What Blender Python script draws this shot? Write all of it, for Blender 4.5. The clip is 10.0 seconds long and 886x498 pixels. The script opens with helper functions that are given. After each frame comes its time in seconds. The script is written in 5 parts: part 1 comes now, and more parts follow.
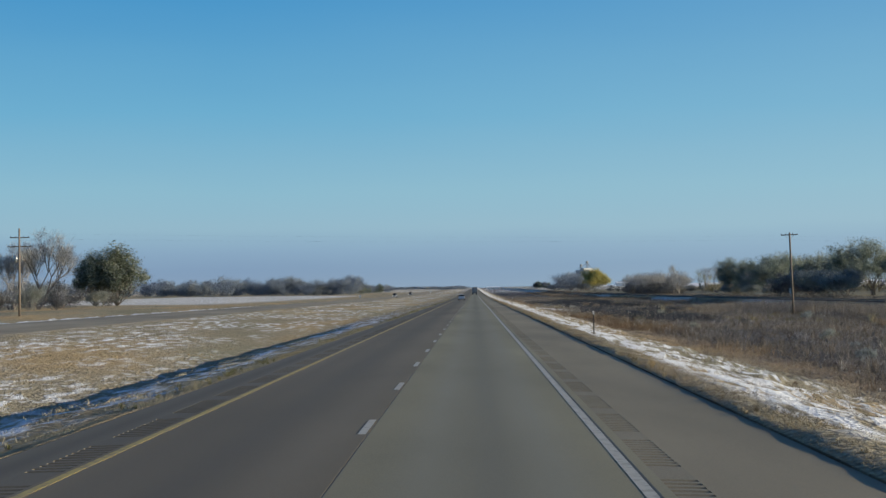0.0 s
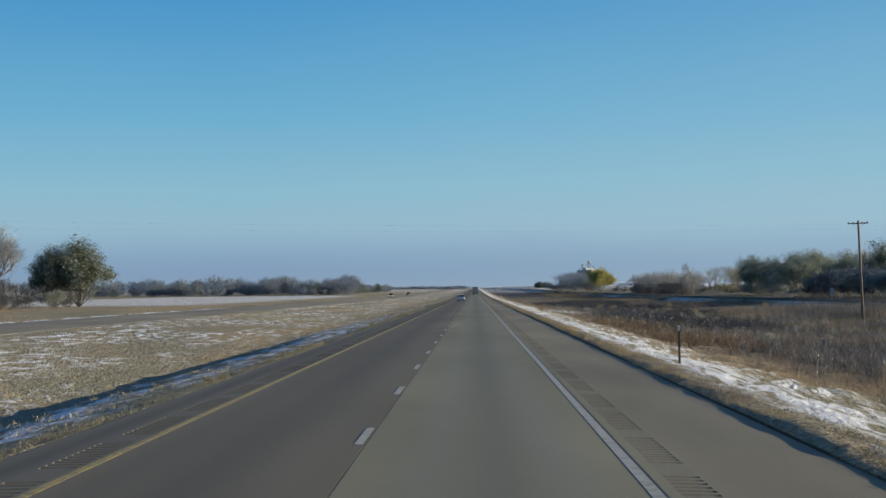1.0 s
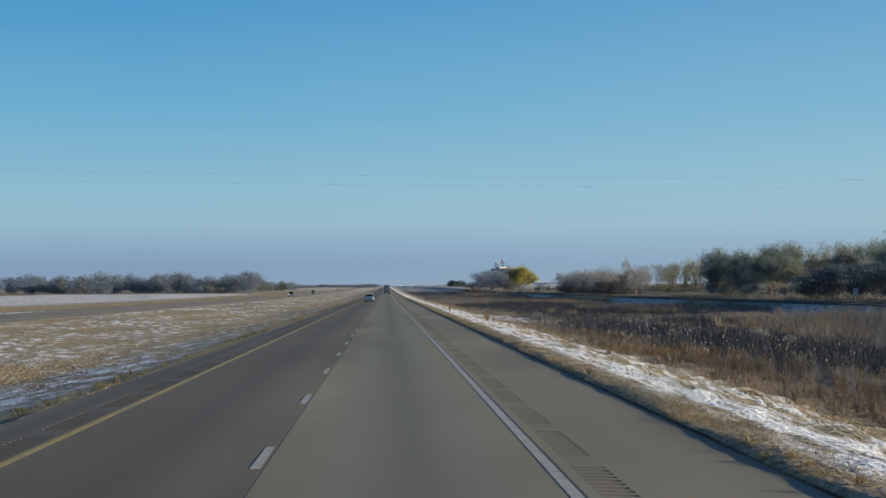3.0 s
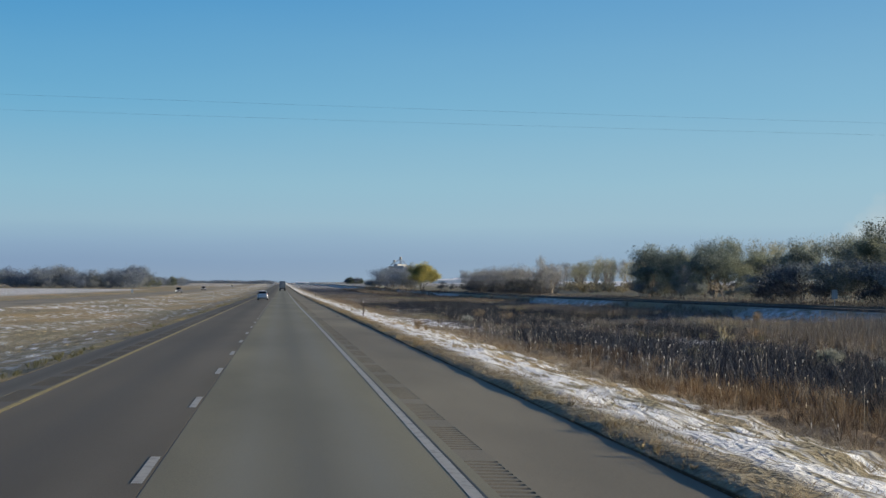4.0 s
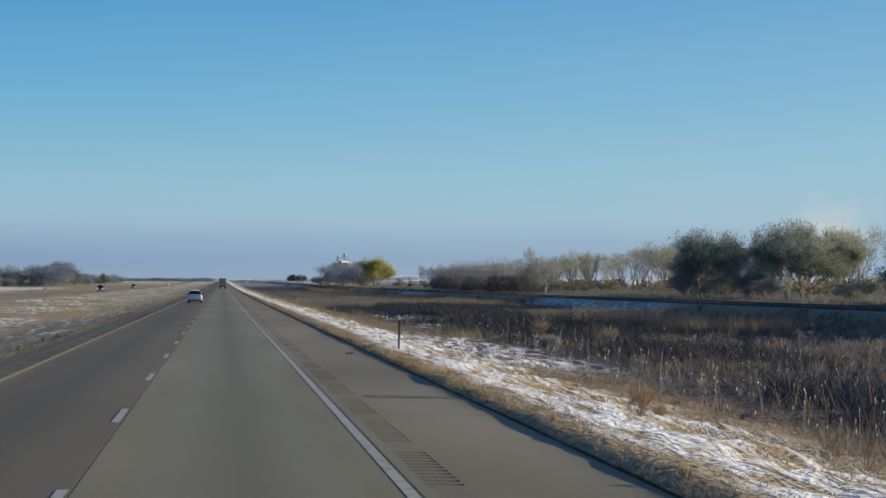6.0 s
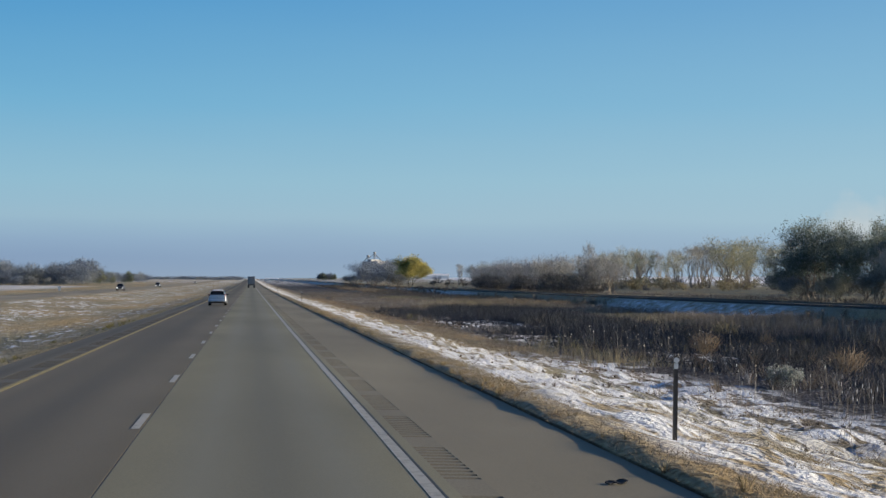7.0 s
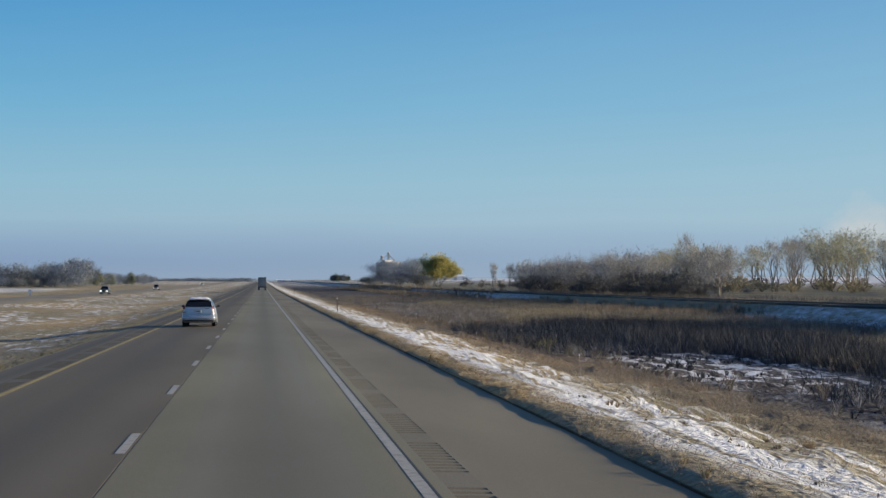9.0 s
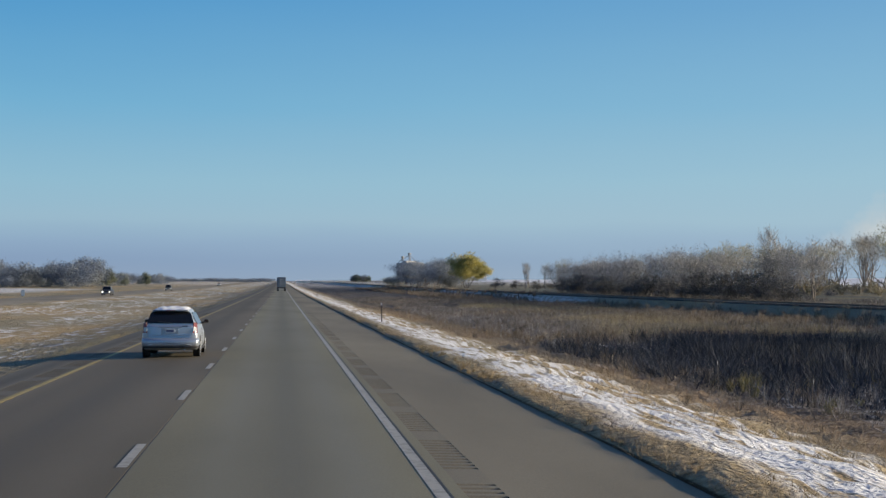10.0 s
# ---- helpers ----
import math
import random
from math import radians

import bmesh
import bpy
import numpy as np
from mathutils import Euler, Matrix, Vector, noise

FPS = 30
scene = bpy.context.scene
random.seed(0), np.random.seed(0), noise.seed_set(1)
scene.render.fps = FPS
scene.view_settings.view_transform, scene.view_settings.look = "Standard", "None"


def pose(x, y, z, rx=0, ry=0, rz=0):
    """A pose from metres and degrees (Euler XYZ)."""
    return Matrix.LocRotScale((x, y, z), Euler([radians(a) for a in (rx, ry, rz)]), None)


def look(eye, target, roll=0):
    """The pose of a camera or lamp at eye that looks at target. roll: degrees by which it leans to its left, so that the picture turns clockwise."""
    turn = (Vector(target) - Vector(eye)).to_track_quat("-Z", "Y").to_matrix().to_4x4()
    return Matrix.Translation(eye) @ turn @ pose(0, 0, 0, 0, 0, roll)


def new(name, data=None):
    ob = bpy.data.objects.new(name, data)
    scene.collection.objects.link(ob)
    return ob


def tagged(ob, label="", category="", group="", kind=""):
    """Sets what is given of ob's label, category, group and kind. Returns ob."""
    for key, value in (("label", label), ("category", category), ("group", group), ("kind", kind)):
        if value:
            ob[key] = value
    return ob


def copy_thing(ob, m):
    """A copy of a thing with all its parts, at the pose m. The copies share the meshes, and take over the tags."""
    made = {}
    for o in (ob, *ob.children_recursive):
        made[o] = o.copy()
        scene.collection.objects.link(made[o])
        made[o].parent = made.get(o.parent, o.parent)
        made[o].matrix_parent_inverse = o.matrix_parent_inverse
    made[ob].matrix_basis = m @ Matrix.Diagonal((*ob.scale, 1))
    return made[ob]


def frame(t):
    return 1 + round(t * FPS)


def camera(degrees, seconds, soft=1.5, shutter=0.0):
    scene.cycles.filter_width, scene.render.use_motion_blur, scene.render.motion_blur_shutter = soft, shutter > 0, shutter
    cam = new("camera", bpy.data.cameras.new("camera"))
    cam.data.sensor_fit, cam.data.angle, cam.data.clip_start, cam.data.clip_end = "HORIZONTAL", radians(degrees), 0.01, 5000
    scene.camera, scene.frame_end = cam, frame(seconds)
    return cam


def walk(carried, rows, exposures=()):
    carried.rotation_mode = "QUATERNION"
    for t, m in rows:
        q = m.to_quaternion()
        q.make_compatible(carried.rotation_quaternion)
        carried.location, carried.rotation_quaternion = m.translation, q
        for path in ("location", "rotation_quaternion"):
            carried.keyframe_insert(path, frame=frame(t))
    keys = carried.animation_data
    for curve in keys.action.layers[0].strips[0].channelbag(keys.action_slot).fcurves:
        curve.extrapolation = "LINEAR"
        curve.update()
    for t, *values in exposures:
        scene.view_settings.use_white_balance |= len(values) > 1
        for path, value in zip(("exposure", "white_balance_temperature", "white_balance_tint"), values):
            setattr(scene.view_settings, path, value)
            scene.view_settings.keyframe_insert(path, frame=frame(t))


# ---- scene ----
# Camera: carried by a vehicle down the right lane of a straight highway (road along +y, crown between the lanes at x = -1.82, z = 0).
cam = camera(36.35, 10.0, soft=1.42)
SPEED = 31.085
ROWS = [  # seconds, x, z, yaw, pitch, roll
    (0.0, -0.072, 2.285, 1.33, 1.81, 0.80),
    (0.5, -0.120, 2.285, 1.33, 1.83, 0.63),
    (1.0, -0.143, 2.285, 1.35, 1.81, 0.72),
    (1.5, -0.225, 2.285, 1.37, 1.79, 0.55),
    (2.0, -0.198, 2.285, 0.74, 1.90, 0.61),
    (2.2, -0.205, 2.285, -0.32, 1.79, 0.58),
    (3.3, -0.235, 2.285, -2.56, 1.71, 0.42),
    (3.5, -0.240, 2.285, -2.84, 1.81, 0.37),
    (4.0, -0.272, 2.285, -6.82, 1.60, -0.14),
    (4.5, -0.178, 2.285, -10.34, 1.48, -0.25),
    (5.0, -0.197, 2.285, -10.68, 1.31, -0.24),
    (5.5, -0.191, 2.285, -10.21, 1.48, -0.03),
    (6.0, -0.199, 2.285, -9.31, 1.49, -0.03),
    (6.2, -0.193, 2.283, -8.86, 1.45, -0.03),
    (7.3, -0.150, 2.270, -8.09, 1.44, -0.11),
    (7.5, -0.140, 2.267, -8.10, 1.44, -0.12),
    (8.0, -0.116, 2.270, -8.17, 1.48, -0.08),
    (8.5, -0.080, 2.268, -8.01, 1.49, 0.00),
    (9.0, -0.047, 2.267, -7.65, 1.49, 0.05),
    (9.5, -0.020, 2.272, -7.21, 1.49, -0.15),
    (10.0, 0.020, 2.260, -6.84, 1.53, -0.10),
]
walk(cam, [(t, pose(x, SPEED * t, z, 90 + pitch, roll, yaw)) for t, x, z, yaw, pitch, roll in ROWS], exposures=((0.0, 0.45, 6400, 4), (2.2, 0.45, 6400, 4), (3.4, 0.45, 6450, 6), (5.5, 0.50, 6520, 7.0), (7.5, 0.50, 6530, 8.5), (10.0, 0.49, 6550, 9.0)))

# ---- world, sun ----
SUN_ELEV, SUN_AZ = radians(11.6), radians(91.3)   # azimuth clockwise from +y (the way ahead)
world = bpy.data.worlds.new("winter_sky")
scene.world = world
world.use_nodes = True
wn, wl = world.node_tree.nodes, world.node_tree.links
wn.clear()
sky = wn.new("ShaderNodeTexSky")
sky.sky_type, sky.sun_disc = "NISHITA", False
sky.sun_elevation, sky.sun_rotation = SUN_ELEV, SUN_AZ
sky.air_density, sky.dust_density, sky.ozone_density = 1.0, 0.3, 2.0
sky_bg = wn.new("ShaderNodeBackground")
sky_bg.inputs["Strength"].default_value = 0.05
wl.new(sky.outputs[0], sky_bg.inputs["Color"])
# clear blue sky that pales downwards, over a low bank of haze along the whole horizon
coord = wn.new("ShaderNodeTexCoord")
split = wn.new("ShaderNodeSeparateXYZ")
wl.new(coord.outputs["Generated"], split.inputs[0])
haze_noise = wn.new("ShaderNodeTexNoise")
haze_noise.inputs["Scale"].default_value = 6.0
stretch = wn.new("ShaderNodeMapping")
stretch.inputs["Scale"].default_value = (1, 1, 6)
wl.new(coord.outputs["Generated"], stretch.inputs[0])
wl.new(stretch.outputs[0], haze_noise.inputs["Vector"])
wob = wn.new("ShaderNodeMath")
wob.operation = "MULTIPLY_ADD"
wob.inputs[1].default_value = 0.010
wl.new(haze_noise.outputs[0], wob.inputs[0])
wl.new(split.outputs["Z"], wob.inputs[2])
ramp = wn.new("ShaderNodeValToRGB")
stops = [(0.0000, (0.32, 0.42, 0.58)), (0.0222, (0.26, 0.385, 0.59)), (0.0370, (0.30, 0.45, 0.65)), (0.0519, (0.36, 0.555, 0.71)),
         (0.0802, (0.32, 0.57, 0.74)), (0.1358, (0.19, 0.49, 0.75)), (0.2160, (0.09, 0.36, 0.70)), (0.3680, (0.065, 0.19, 0.46)), (0.8050, (0.05, 0.11, 0.30))]
while len(ramp.color_ramp.elements) < len(stops):
    ramp.color_ramp.elements.new(0.5)
for e, (p, c) in zip(ramp.color_ramp.elements, stops):
    e.position, e.color = p, (*c, 1)
wl.new(wob.outputs[0], ramp.inputs[0])
clear_bg = wn.new("ShaderNodeBackground")
clear_bg.inputs["Strength"].default_value = 0.644
# paler low down towards the sun
glow_x, glow_z, glow, glow_mix = wn.new("ShaderNodeMapRange"), wn.new("ShaderNodeMapRange"), wn.new("ShaderNodeMath"), wn.new("ShaderNodeMix")
for node, sock, values in ((glow_x, "X", (-0.18, 0.80, 0.0, 0.55)), (glow_z, "Z", (0.48, 0.0, 0.0, 1.0))):
    wl.new(split.outputs[sock], node.inputs[0])
    for k, v in enumerate(values):
        node.inputs[k + 1].default_value = v
glow.operation = "MULTIPLY"
wl.new(glow_x.outputs[0], glow.inputs[0])
wl.new(glow_z.outputs[0], glow.inputs[1])
glow_mix.data_type = "RGBA"
glow_mix.inputs[7].default_value = (0.52, 0.70, 0.81, 1)
wl.new(glow.outputs[0], glow_mix.inputs[0])
wl.new(ramp.outputs[0], glow_mix.inputs[6])
# a pale drift of steam low over the horizon, far off
def sky_math(op, a, b, c=None):
    node = wn.new("ShaderNodeMath")
    node.operation = op
    for k, v in enumerate((a, b) if c is None else (a, b, c)):
        if isinstance(v, (int, float)):
            node.inputs[k].default_value = v
        else:
            wl.new(v, node.inputs[k])
    return node.outputs[0]


steam_az = radians(24.9)
steam_noise = wn.new("ShaderNodeTexNoise")
steam_noise.inputs["Scale"].default_value, steam_noise.inputs["Detail"].default_value = 45.0, 5.0
wl.new(coord.outputs["Generated"], steam_noise.inputs["Vector"])
across = sky_math("SUBTRACT", sky_math("MULTIPLY", split.outputs["X"], math.cos(steam_az)), sky_math("MULTIPLY", split.outputs["Y"], math.sin(steam_az)))
across = sky_math("DIVIDE", across, 0.036)
upward = sky_math("DIVIDE", sky_math("SUBTRACT", split.outputs["Z"], 0.037), 0.021)
spread = sky_math("POWER", sky_math("ADD", sky_math("MULTIPLY", across, across), sky_math("MULTIPLY", upward, upward)), 0.5)
spread = sky_math("ADD", spread, sky_math("MULTIPLY", sky_math("SUBTRACT", steam_noise.outputs[0], 0.5), 2.2))
puff = wn.new("ShaderNodeMapRange")
for k, v in enumerate((1.15, 0.1, 0.0, 0.85)):
    puff.inputs[k + 1].default_value = v
wl.new(spread, puff.inputs[0])
puff_front = sky_math("MULTIPLY", puff.outputs[0], sky_math("GREATER_THAN", split.outputs["Y"], 0.0))
steam_mix = wn.new("ShaderNodeMix")
steam_mix.data_type = "RGBA"
steam_mix.inputs[7].default_value = (0.62, 0.68, 0.72, 1)
wl.new(puff_front, steam_mix.inputs[0])
wl.new(glow_mix.outputs[2], steam_mix.inputs[6])
wl.new(steam_mix.outputs[2], clear_bg.inputs["Color"])
both = wn.new("ShaderNodeMixShader")
both.inputs[0].default_value = 0.92
wl.new(sky_bg.outputs[0], both.inputs[1])
wl.new(clear_bg.outputs[0], both.inputs[2])
out = wn.new("ShaderNodeOutputWorld")
wl.new(both.outputs[0], out.inputs[0])

sun = new("sun", bpy.data.lights.new("sun", "SUN"))
sun.data.energy, sun.data.angle, sun.data.color = 5.0, radians(0.5), (1.0, 0.85, 0.64)
sun_from = Vector((math.sin(SUN_AZ) * math.cos(SUN_ELEV), math.cos(SUN_AZ) * math.cos(SUN_ELEV), math.sin(SUN_ELEV)))
sun.matrix_world = look(sun_from * 50, (0, 0, 0))


# ---- materials ----
def material(name, rough=0.8, metal=0.0):
    m = bpy.data.materials.new(name)
    m.use_nodes = True
    b = m.node_tree.nodes["Principled BSDF"]
    b.inputs["Roughness"].default_value, b.inputs["Metallic"].default_value = rough, metal
    return m, m.node_tree.nodes, m.node_tree.links, b


def ramp_node(n, stops, smooth="LINEAR"):
    r = n.new("ShaderNodeValToRGB")
    r.color_ramp.interpolation = smooth
    while len(r.color_ramp.elements) < len(stops):
        r.color_ramp.elements.new(0.5)
    for e, (p, c) in zip(r.color_ramp.elements, stops):
        e.position, e.color = p, (*c, 1)
    return r


def noise_node(n, l, scale, vec=None, detail=4.0, stretch=None):
    t = n.new("ShaderNodeTexNoise")
    t.inputs["Scale"].default_value, t.inputs["Detail"].default_value = scale, detail
    src = vec
    if stretch:
        mp = n.new("ShaderNodeMapping")
        mp.inputs["Scale"].default_value = stretch
        l.new(src, mp.inputs[0])
        src = mp.outputs[0]
    if src:
        l.new(src, t.inputs["Vector"])
    return t


def mix_node(n, l, fac, a, b, mode="MIX"):
    m = n.new("ShaderNodeMix")
    m.data_type, m.blend_type = "RGBA", mode
    for value, sock in ((fac, m.inputs[0]), (a, m.inputs[6]), (b, m.inputs[7])):
        if isinstance(value, (int, float)):
            sock.default_value = value
        elif isinstance(value, tuple):
            sock.default_value = (*value, 1)
        else:
            l.new(value, sock)
    return m.outputs[2]


def bump_node(n, l, b, height, strength=0.4, distance=0.02):
    bu = n.new("ShaderNodeBump")
    bu.inputs["Strength"].default_value, bu.inputs["Distance"].default_value = strength, distance
    l.new(height, bu.inputs["Height"])
    l.new(bu.outputs[0], b.inputs["Normal"])


def math_node(n, l, op, a, b=0.0, clamp=False):
    m = n.new("ShaderNodeMath")
    m.operation, m.use_clamp = op, clamp
    for value, sock in ((a, m.inputs[0]), (b, m.inputs[1])):
        if isinstance(value, (int, float)):
            sock.default_value = value
        else:
            l.new(value, sock)
    return m.outputs[0]


def band(n, l, v, lo, hi, soft):
    """1 between lo and hi of the value v, with soft flanks."""
    up, dn = n.new("ShaderNodeMapRange"), n.new("ShaderNodeMapRange")
    for node, p, q in ((up, lo - soft, lo + soft), (dn, hi + soft, hi - soft)):
        node.inputs[1].default_value, node.inputs[2].default_value = p, q
        l.new(v, node.inputs[0])
    return math_node(n, l, "MULTIPLY", up.outputs[0], dn.outputs[0])


def plain(name, col, rough=0.7, metal=0.0, vary=0.15, scale=3.0, bump=0.0):
    """A painted, metal or plain surface with faint mottling at two scales."""
    m, n, l, b = material(name, rough, metal)
    co = n.new("ShaderNodeTexCoord").outputs["Object"]
    a, c = noise_node(n, l, scale, co), noise_node(n, l, scale * 9, co)
    dark = tuple(x * (1 - vary) for x in col)
    light = tuple(min(1, x * (1 + vary)) for x in col)
    fac = mix_node(n, l, 0.4, a.outputs[0], c.outputs[0])
    r = ramp_node(n, [(0.3, dark), (0.7, light)])
    l.new(fac, r.inputs[0])
    l.new(r.outputs[0], b.inputs["Base Color"])
    if bump:
        bump_node(n, l, b, c.outputs[0], bump)
    return m


def leafy(name, cols, rough=0.75, trans=0.0):
    """Blades, leaves and twigs: each island its own shade."""
    m, n, l, b = material(name, rough)
    g = n.new("ShaderNodeNewGeometry")
    r = ramp_node(n, [(i / (len(cols) - 1), c) for i, c in enumerate(cols)])
    l.new(g.outputs["Random Per Island"], r.inputs[0])
    co = n.new("ShaderNodeTexCoord").outputs["Object"]
    big = noise_node(n, l, 0.35, co)
    shade = ramp_node(n, [(0.3, (0.66, 0.67, 0.70)), (0.7, (1.28, 1.24, 1.18))])
    l.new(big.outputs[0], shade.inputs[0])
    col = mix_node(n, l, 1.0, r.outputs[0], shade.outputs[0], "MULTIPLY")
    swathe = noise_node(n, l, 0.07, n.new("ShaderNodeNewGeometry").outputs["Position"], 3.0)
    hue = ramp_node(n, [(0.36, (0.80, 0.86, 0.98)), (0.5, (0.98, 1.0, 1.02)), (0.64, (1.17, 1.10, 0.95))])
    l.new(swathe.outputs[0], hue.inputs[0])
    l.new(mix_node(n, l, 1.0, col, hue.outputs[0], "MULTIPLY"), b.inputs["Base Color"])
    b.inputs["Specular IOR Level"].default_value = 0.2
    if trans:
        tr, mx = n.new("ShaderNodeBsdfTranslucent"), n.new("ShaderNodeMixShader")
        l.new(b.inputs["Base Color"].links[0].from_socket, tr.inputs["Color"])
        mx.inputs[0].default_value = trans
        l.new(b.outputs[0], mx.inputs[1])
        l.new(tr.outputs[0], mx.inputs[2])
        l.new(mx.outputs[0], n["Material Output"].inputs["Surface"])
    return m


def pavement_material(name, base, tracks=()):
    """Worn pavement: grain, patches along the road, and wheel tracks at the given x."""
    m, n, l, b = material(name, 0.75)
    g = n.new("ShaderNodeNewGeometry").outputs["Position"]
    fine = noise_node(n, l, 40.0, g, 3.0)
    patch = noise_node(n, l, 0.22, g, 5.0, (1.0, 0.25, 1.0))
    wide = noise_node(n, l, 0.03, g, 2.0)
    r1 = ramp_node(n, [(0.28, tuple(x * 0.76 for x in base)), (0.72, tuple(x * 1.28 for x in base))])
    l.new(patch.outputs[0], r1.inputs[0])
    r2 = ramp_node(n, [(0.3, (0.82, 0.82, 0.82)), (0.7, (1.15, 1.15, 1.15))])
    l.new(fine.outputs[0], r2.inputs[0])
    col = mix_node(n, l, 0.8, r1.outputs[0], r2.outputs[0], "MULTIPLY")
    r3 = ramp_node(n, [(0.35, (0.88, 0.86, 0.86)), (0.65, (1.08, 1.06, 1.02))])
    l.new(wide.outputs[0], r3.inputs[0])
    col = mix_node(n, l, 1.0, col, r3.outputs[0], "MULTIPLY")
    sp = n.new("ShaderNodeSeparateXYZ")
    l.new(g, sp.inputs[0])
    for x0, half, tint in tracks:
        f = band(n, l, sp.outputs["X"], x0 - half, x0 + half, half * 0.8)
        f = math_node(n, l, "MULTIPLY", f, patch.outputs[0])
        col = mix_node(n, l, f, col, tint)
    l.new(col, b.inputs["Base Color"])
    b.inputs["Specular IOR Level"].default_value = 0.3
    bump_node(n, l, b, fine.outputs[0], 0.25, 0.01)
    return m


MAT_LANE_R = pavement_material("pavement_right_lane", (0.212, 0.198, 0.134), tracks=((-0.75, 0.35, (0.200, 0.196, 0.162)), (0.15, 0.5, (0.118, 0.116, 0.101)), (0.95, 0.35, (0.200, 0.196, 0.162))))
MAT_LANE_L = pavement_material("pavement_left_lane", (0.176, 0.147, 0.097), tracks=((-3.7, 0.7, (0.075, 0.066, 0.054)), (-4.9, 0.4, (0.106, 0.089, 0.067)), (-2.5, 0.35, (0.180, 0.152, 0.109))))
MAT_SHOULDER = pavement_material("pavement_shoulder", (0.208, 0.184, 0.131))
MAT_SHOULDER_L = pavement_material("pavement_left_shoulder", (0.170, 0.150, 0.112), tracks=((-6.6, 0.35, (0.03, 0.028, 0.026)),))
MAT_FAR_ROAD = pavement_material("pavement_far_road", (0.260, 0.226, 0.164))
MAT_TAR_SHADE = plain("tar_seal_and_shade", (0.035, 0.033, 0.032), 0.6)


def worn_paint(name, col, under):
    m, n, l, b = material(name, 0.6)
    g = n.new("ShaderNodeNewGeometry").outputs["Position"]
    w = noise_node(n, l, 7.0, g, 6.0)
    r = ramp_node(n, [(0.36, under), (0.5, col), (0.8, tuple(x * 1.1 for x in col))])
    l.new(w.outputs[0], r.inputs[0])
    l.new(r.outputs[0], b.inputs["Base Color"])
    return m


MAT_WHITE = worn_paint("road_paint_white", (0.375, 0.355, 0.31), (0.27, 0.255, 0.22))
MAT_YELLOW = worn_paint("road_paint_yellow", (0.40, 0.295, 0.075), (0.24, 0.18, 0.085))


def ground_material():
    m, n, l, b = material("winter_ground", 0.9)
    g = n.new("ShaderNodeNewGeometry").outputs["Position"]
    sp = n.new("ShaderNodeSeparateXYZ")
    l.new(g, sp.inputs[0])
    edge = noise_node(n, l, 0.35, g, 5.0, (1.0, 0.5, 1.0))
    shift = math_node(n, l, "MULTIPLY", math_node(n, l, "SUBTRACT", edge.outputs[0], 0.5), 2.2)
    x = math_node(n, l, "ADD", sp.outputs["X"], shift)
    y = sp.outputs["Y"]
    fine = noise_node(n, l, 6.0, g, 6.0)
    mid = noise_node(n, l, 1.5, g, 7.0, (1.0, 0.35, 1.0))
    big = noise_node(n, l, 0.06, g, 4.0)
    speck = noise_node(n, l, 9.0, g, 5.0, (1.0, 0.6, 1.0))
    # dead grass, straw to brown
    straw = ramp_node(n, [(0.3, (0.17, 0.138, 0.090)), (0.5, (0.315, 0.268, 0.186)), (0.72, (0.45, 0.395, 0.285))])
    l.new(fine.outputs[0], straw.inputs[0])
    red = ramp_node(n, [(0.3, (0.15, 0.112, 0.080)), (0.55, (0.26, 0.206, 0.150)), (0.75, (0.36, 0.30, 0.225))])
    l.new(fine.outputs[0], red.inputs[0])
    marsh = ramp_node(n, [(0.3, (0.035, 0.033, 0.036)), (0.5, (0.085, 0.080, 0.082)), (0.64, (0.16, 0.155, 0.165)), (0.78, (0.34, 0.35, 0.38))])
    l.new(fine.outputs[0], marsh.inputs[0])
    snow = ramp_node(n, [(0.25, (0.62, 0.63, 0.66)), (0.7, (0.84, 0.85, 0.87))])
    l.new(mid.outputs[0], snow.inputs[0])
    soil = (0.085, 0.058, 0.036)
    col = mix_node(n, l, band(n, l, x, 12.6, 17.0, 1.2), straw.outputs[0], red.outputs[0])
    col = mix_node(n, l, band(n, l, x, 15.5, 53.0, 1.5), col, marsh.outputs[0])
    meadow = ramp_node(n, [(0.3, (0.13, 0.125, 0.09)), (0.55, (0.23, 0.215, 0.165)), (0.75, (0.33, 0.31, 0.25))])
    l.new(fine.outputs[0], meadow.inputs[0])
    col = mix_node(n, l, band(n, l, x, 62.5, 5000.0, 1.5), col, meadow.outputs[0])
    # olive and ochre swathes in the grass
    drift = noise_node(n, l, 0.11, g, 5.0, (1.6, 0.35, 1.0))
    swathe = noise_node(n, l, 0.05, g, 4.0, (2.2, 0.5, 1.0))
    tone = ramp_node(n, [(0.36, (0.80, 0.86, 0.86)), (0.5, (1.0, 1.0, 1.0)), (0.64, (1.22, 1.08, 0.88))])
    l.new(swathe.outputs[0], tone.inputs[0])
    col = mix_node(n, l, 1.0, col, tone.outputs[0], "MULTIPLY")
    # snow: mask of where it lies, broken up by grass
    cover = math_node(n, l, "ADD", math_node(n, l, "MULTIPLY", mid.outputs[0], 0.7), math_node(n, l, "MULTIPLY", speck.outputs[0], 0.3))
    def lying(zone, lo, hi):
        thr = n.new("ShaderNodeMapRange")
        thr.inputs[1].default_value, thr.inputs[2].default_value = lo, hi
        l.new(cover, thr.inputs[0])
        return math_node(n, l, "MULTIPLY", zone, thr.outputs[0])
    streak = noise_node(n, l, 3.0, g, 5.0, (1.0, 0.10, 1.0))
    streaky = math_node(n, l, "ADD", math_node(n, l, "MULTIPLY", streak.outputs[0], 0.6), math_node(n, l, "MULTIPLY", cover, 0.4))
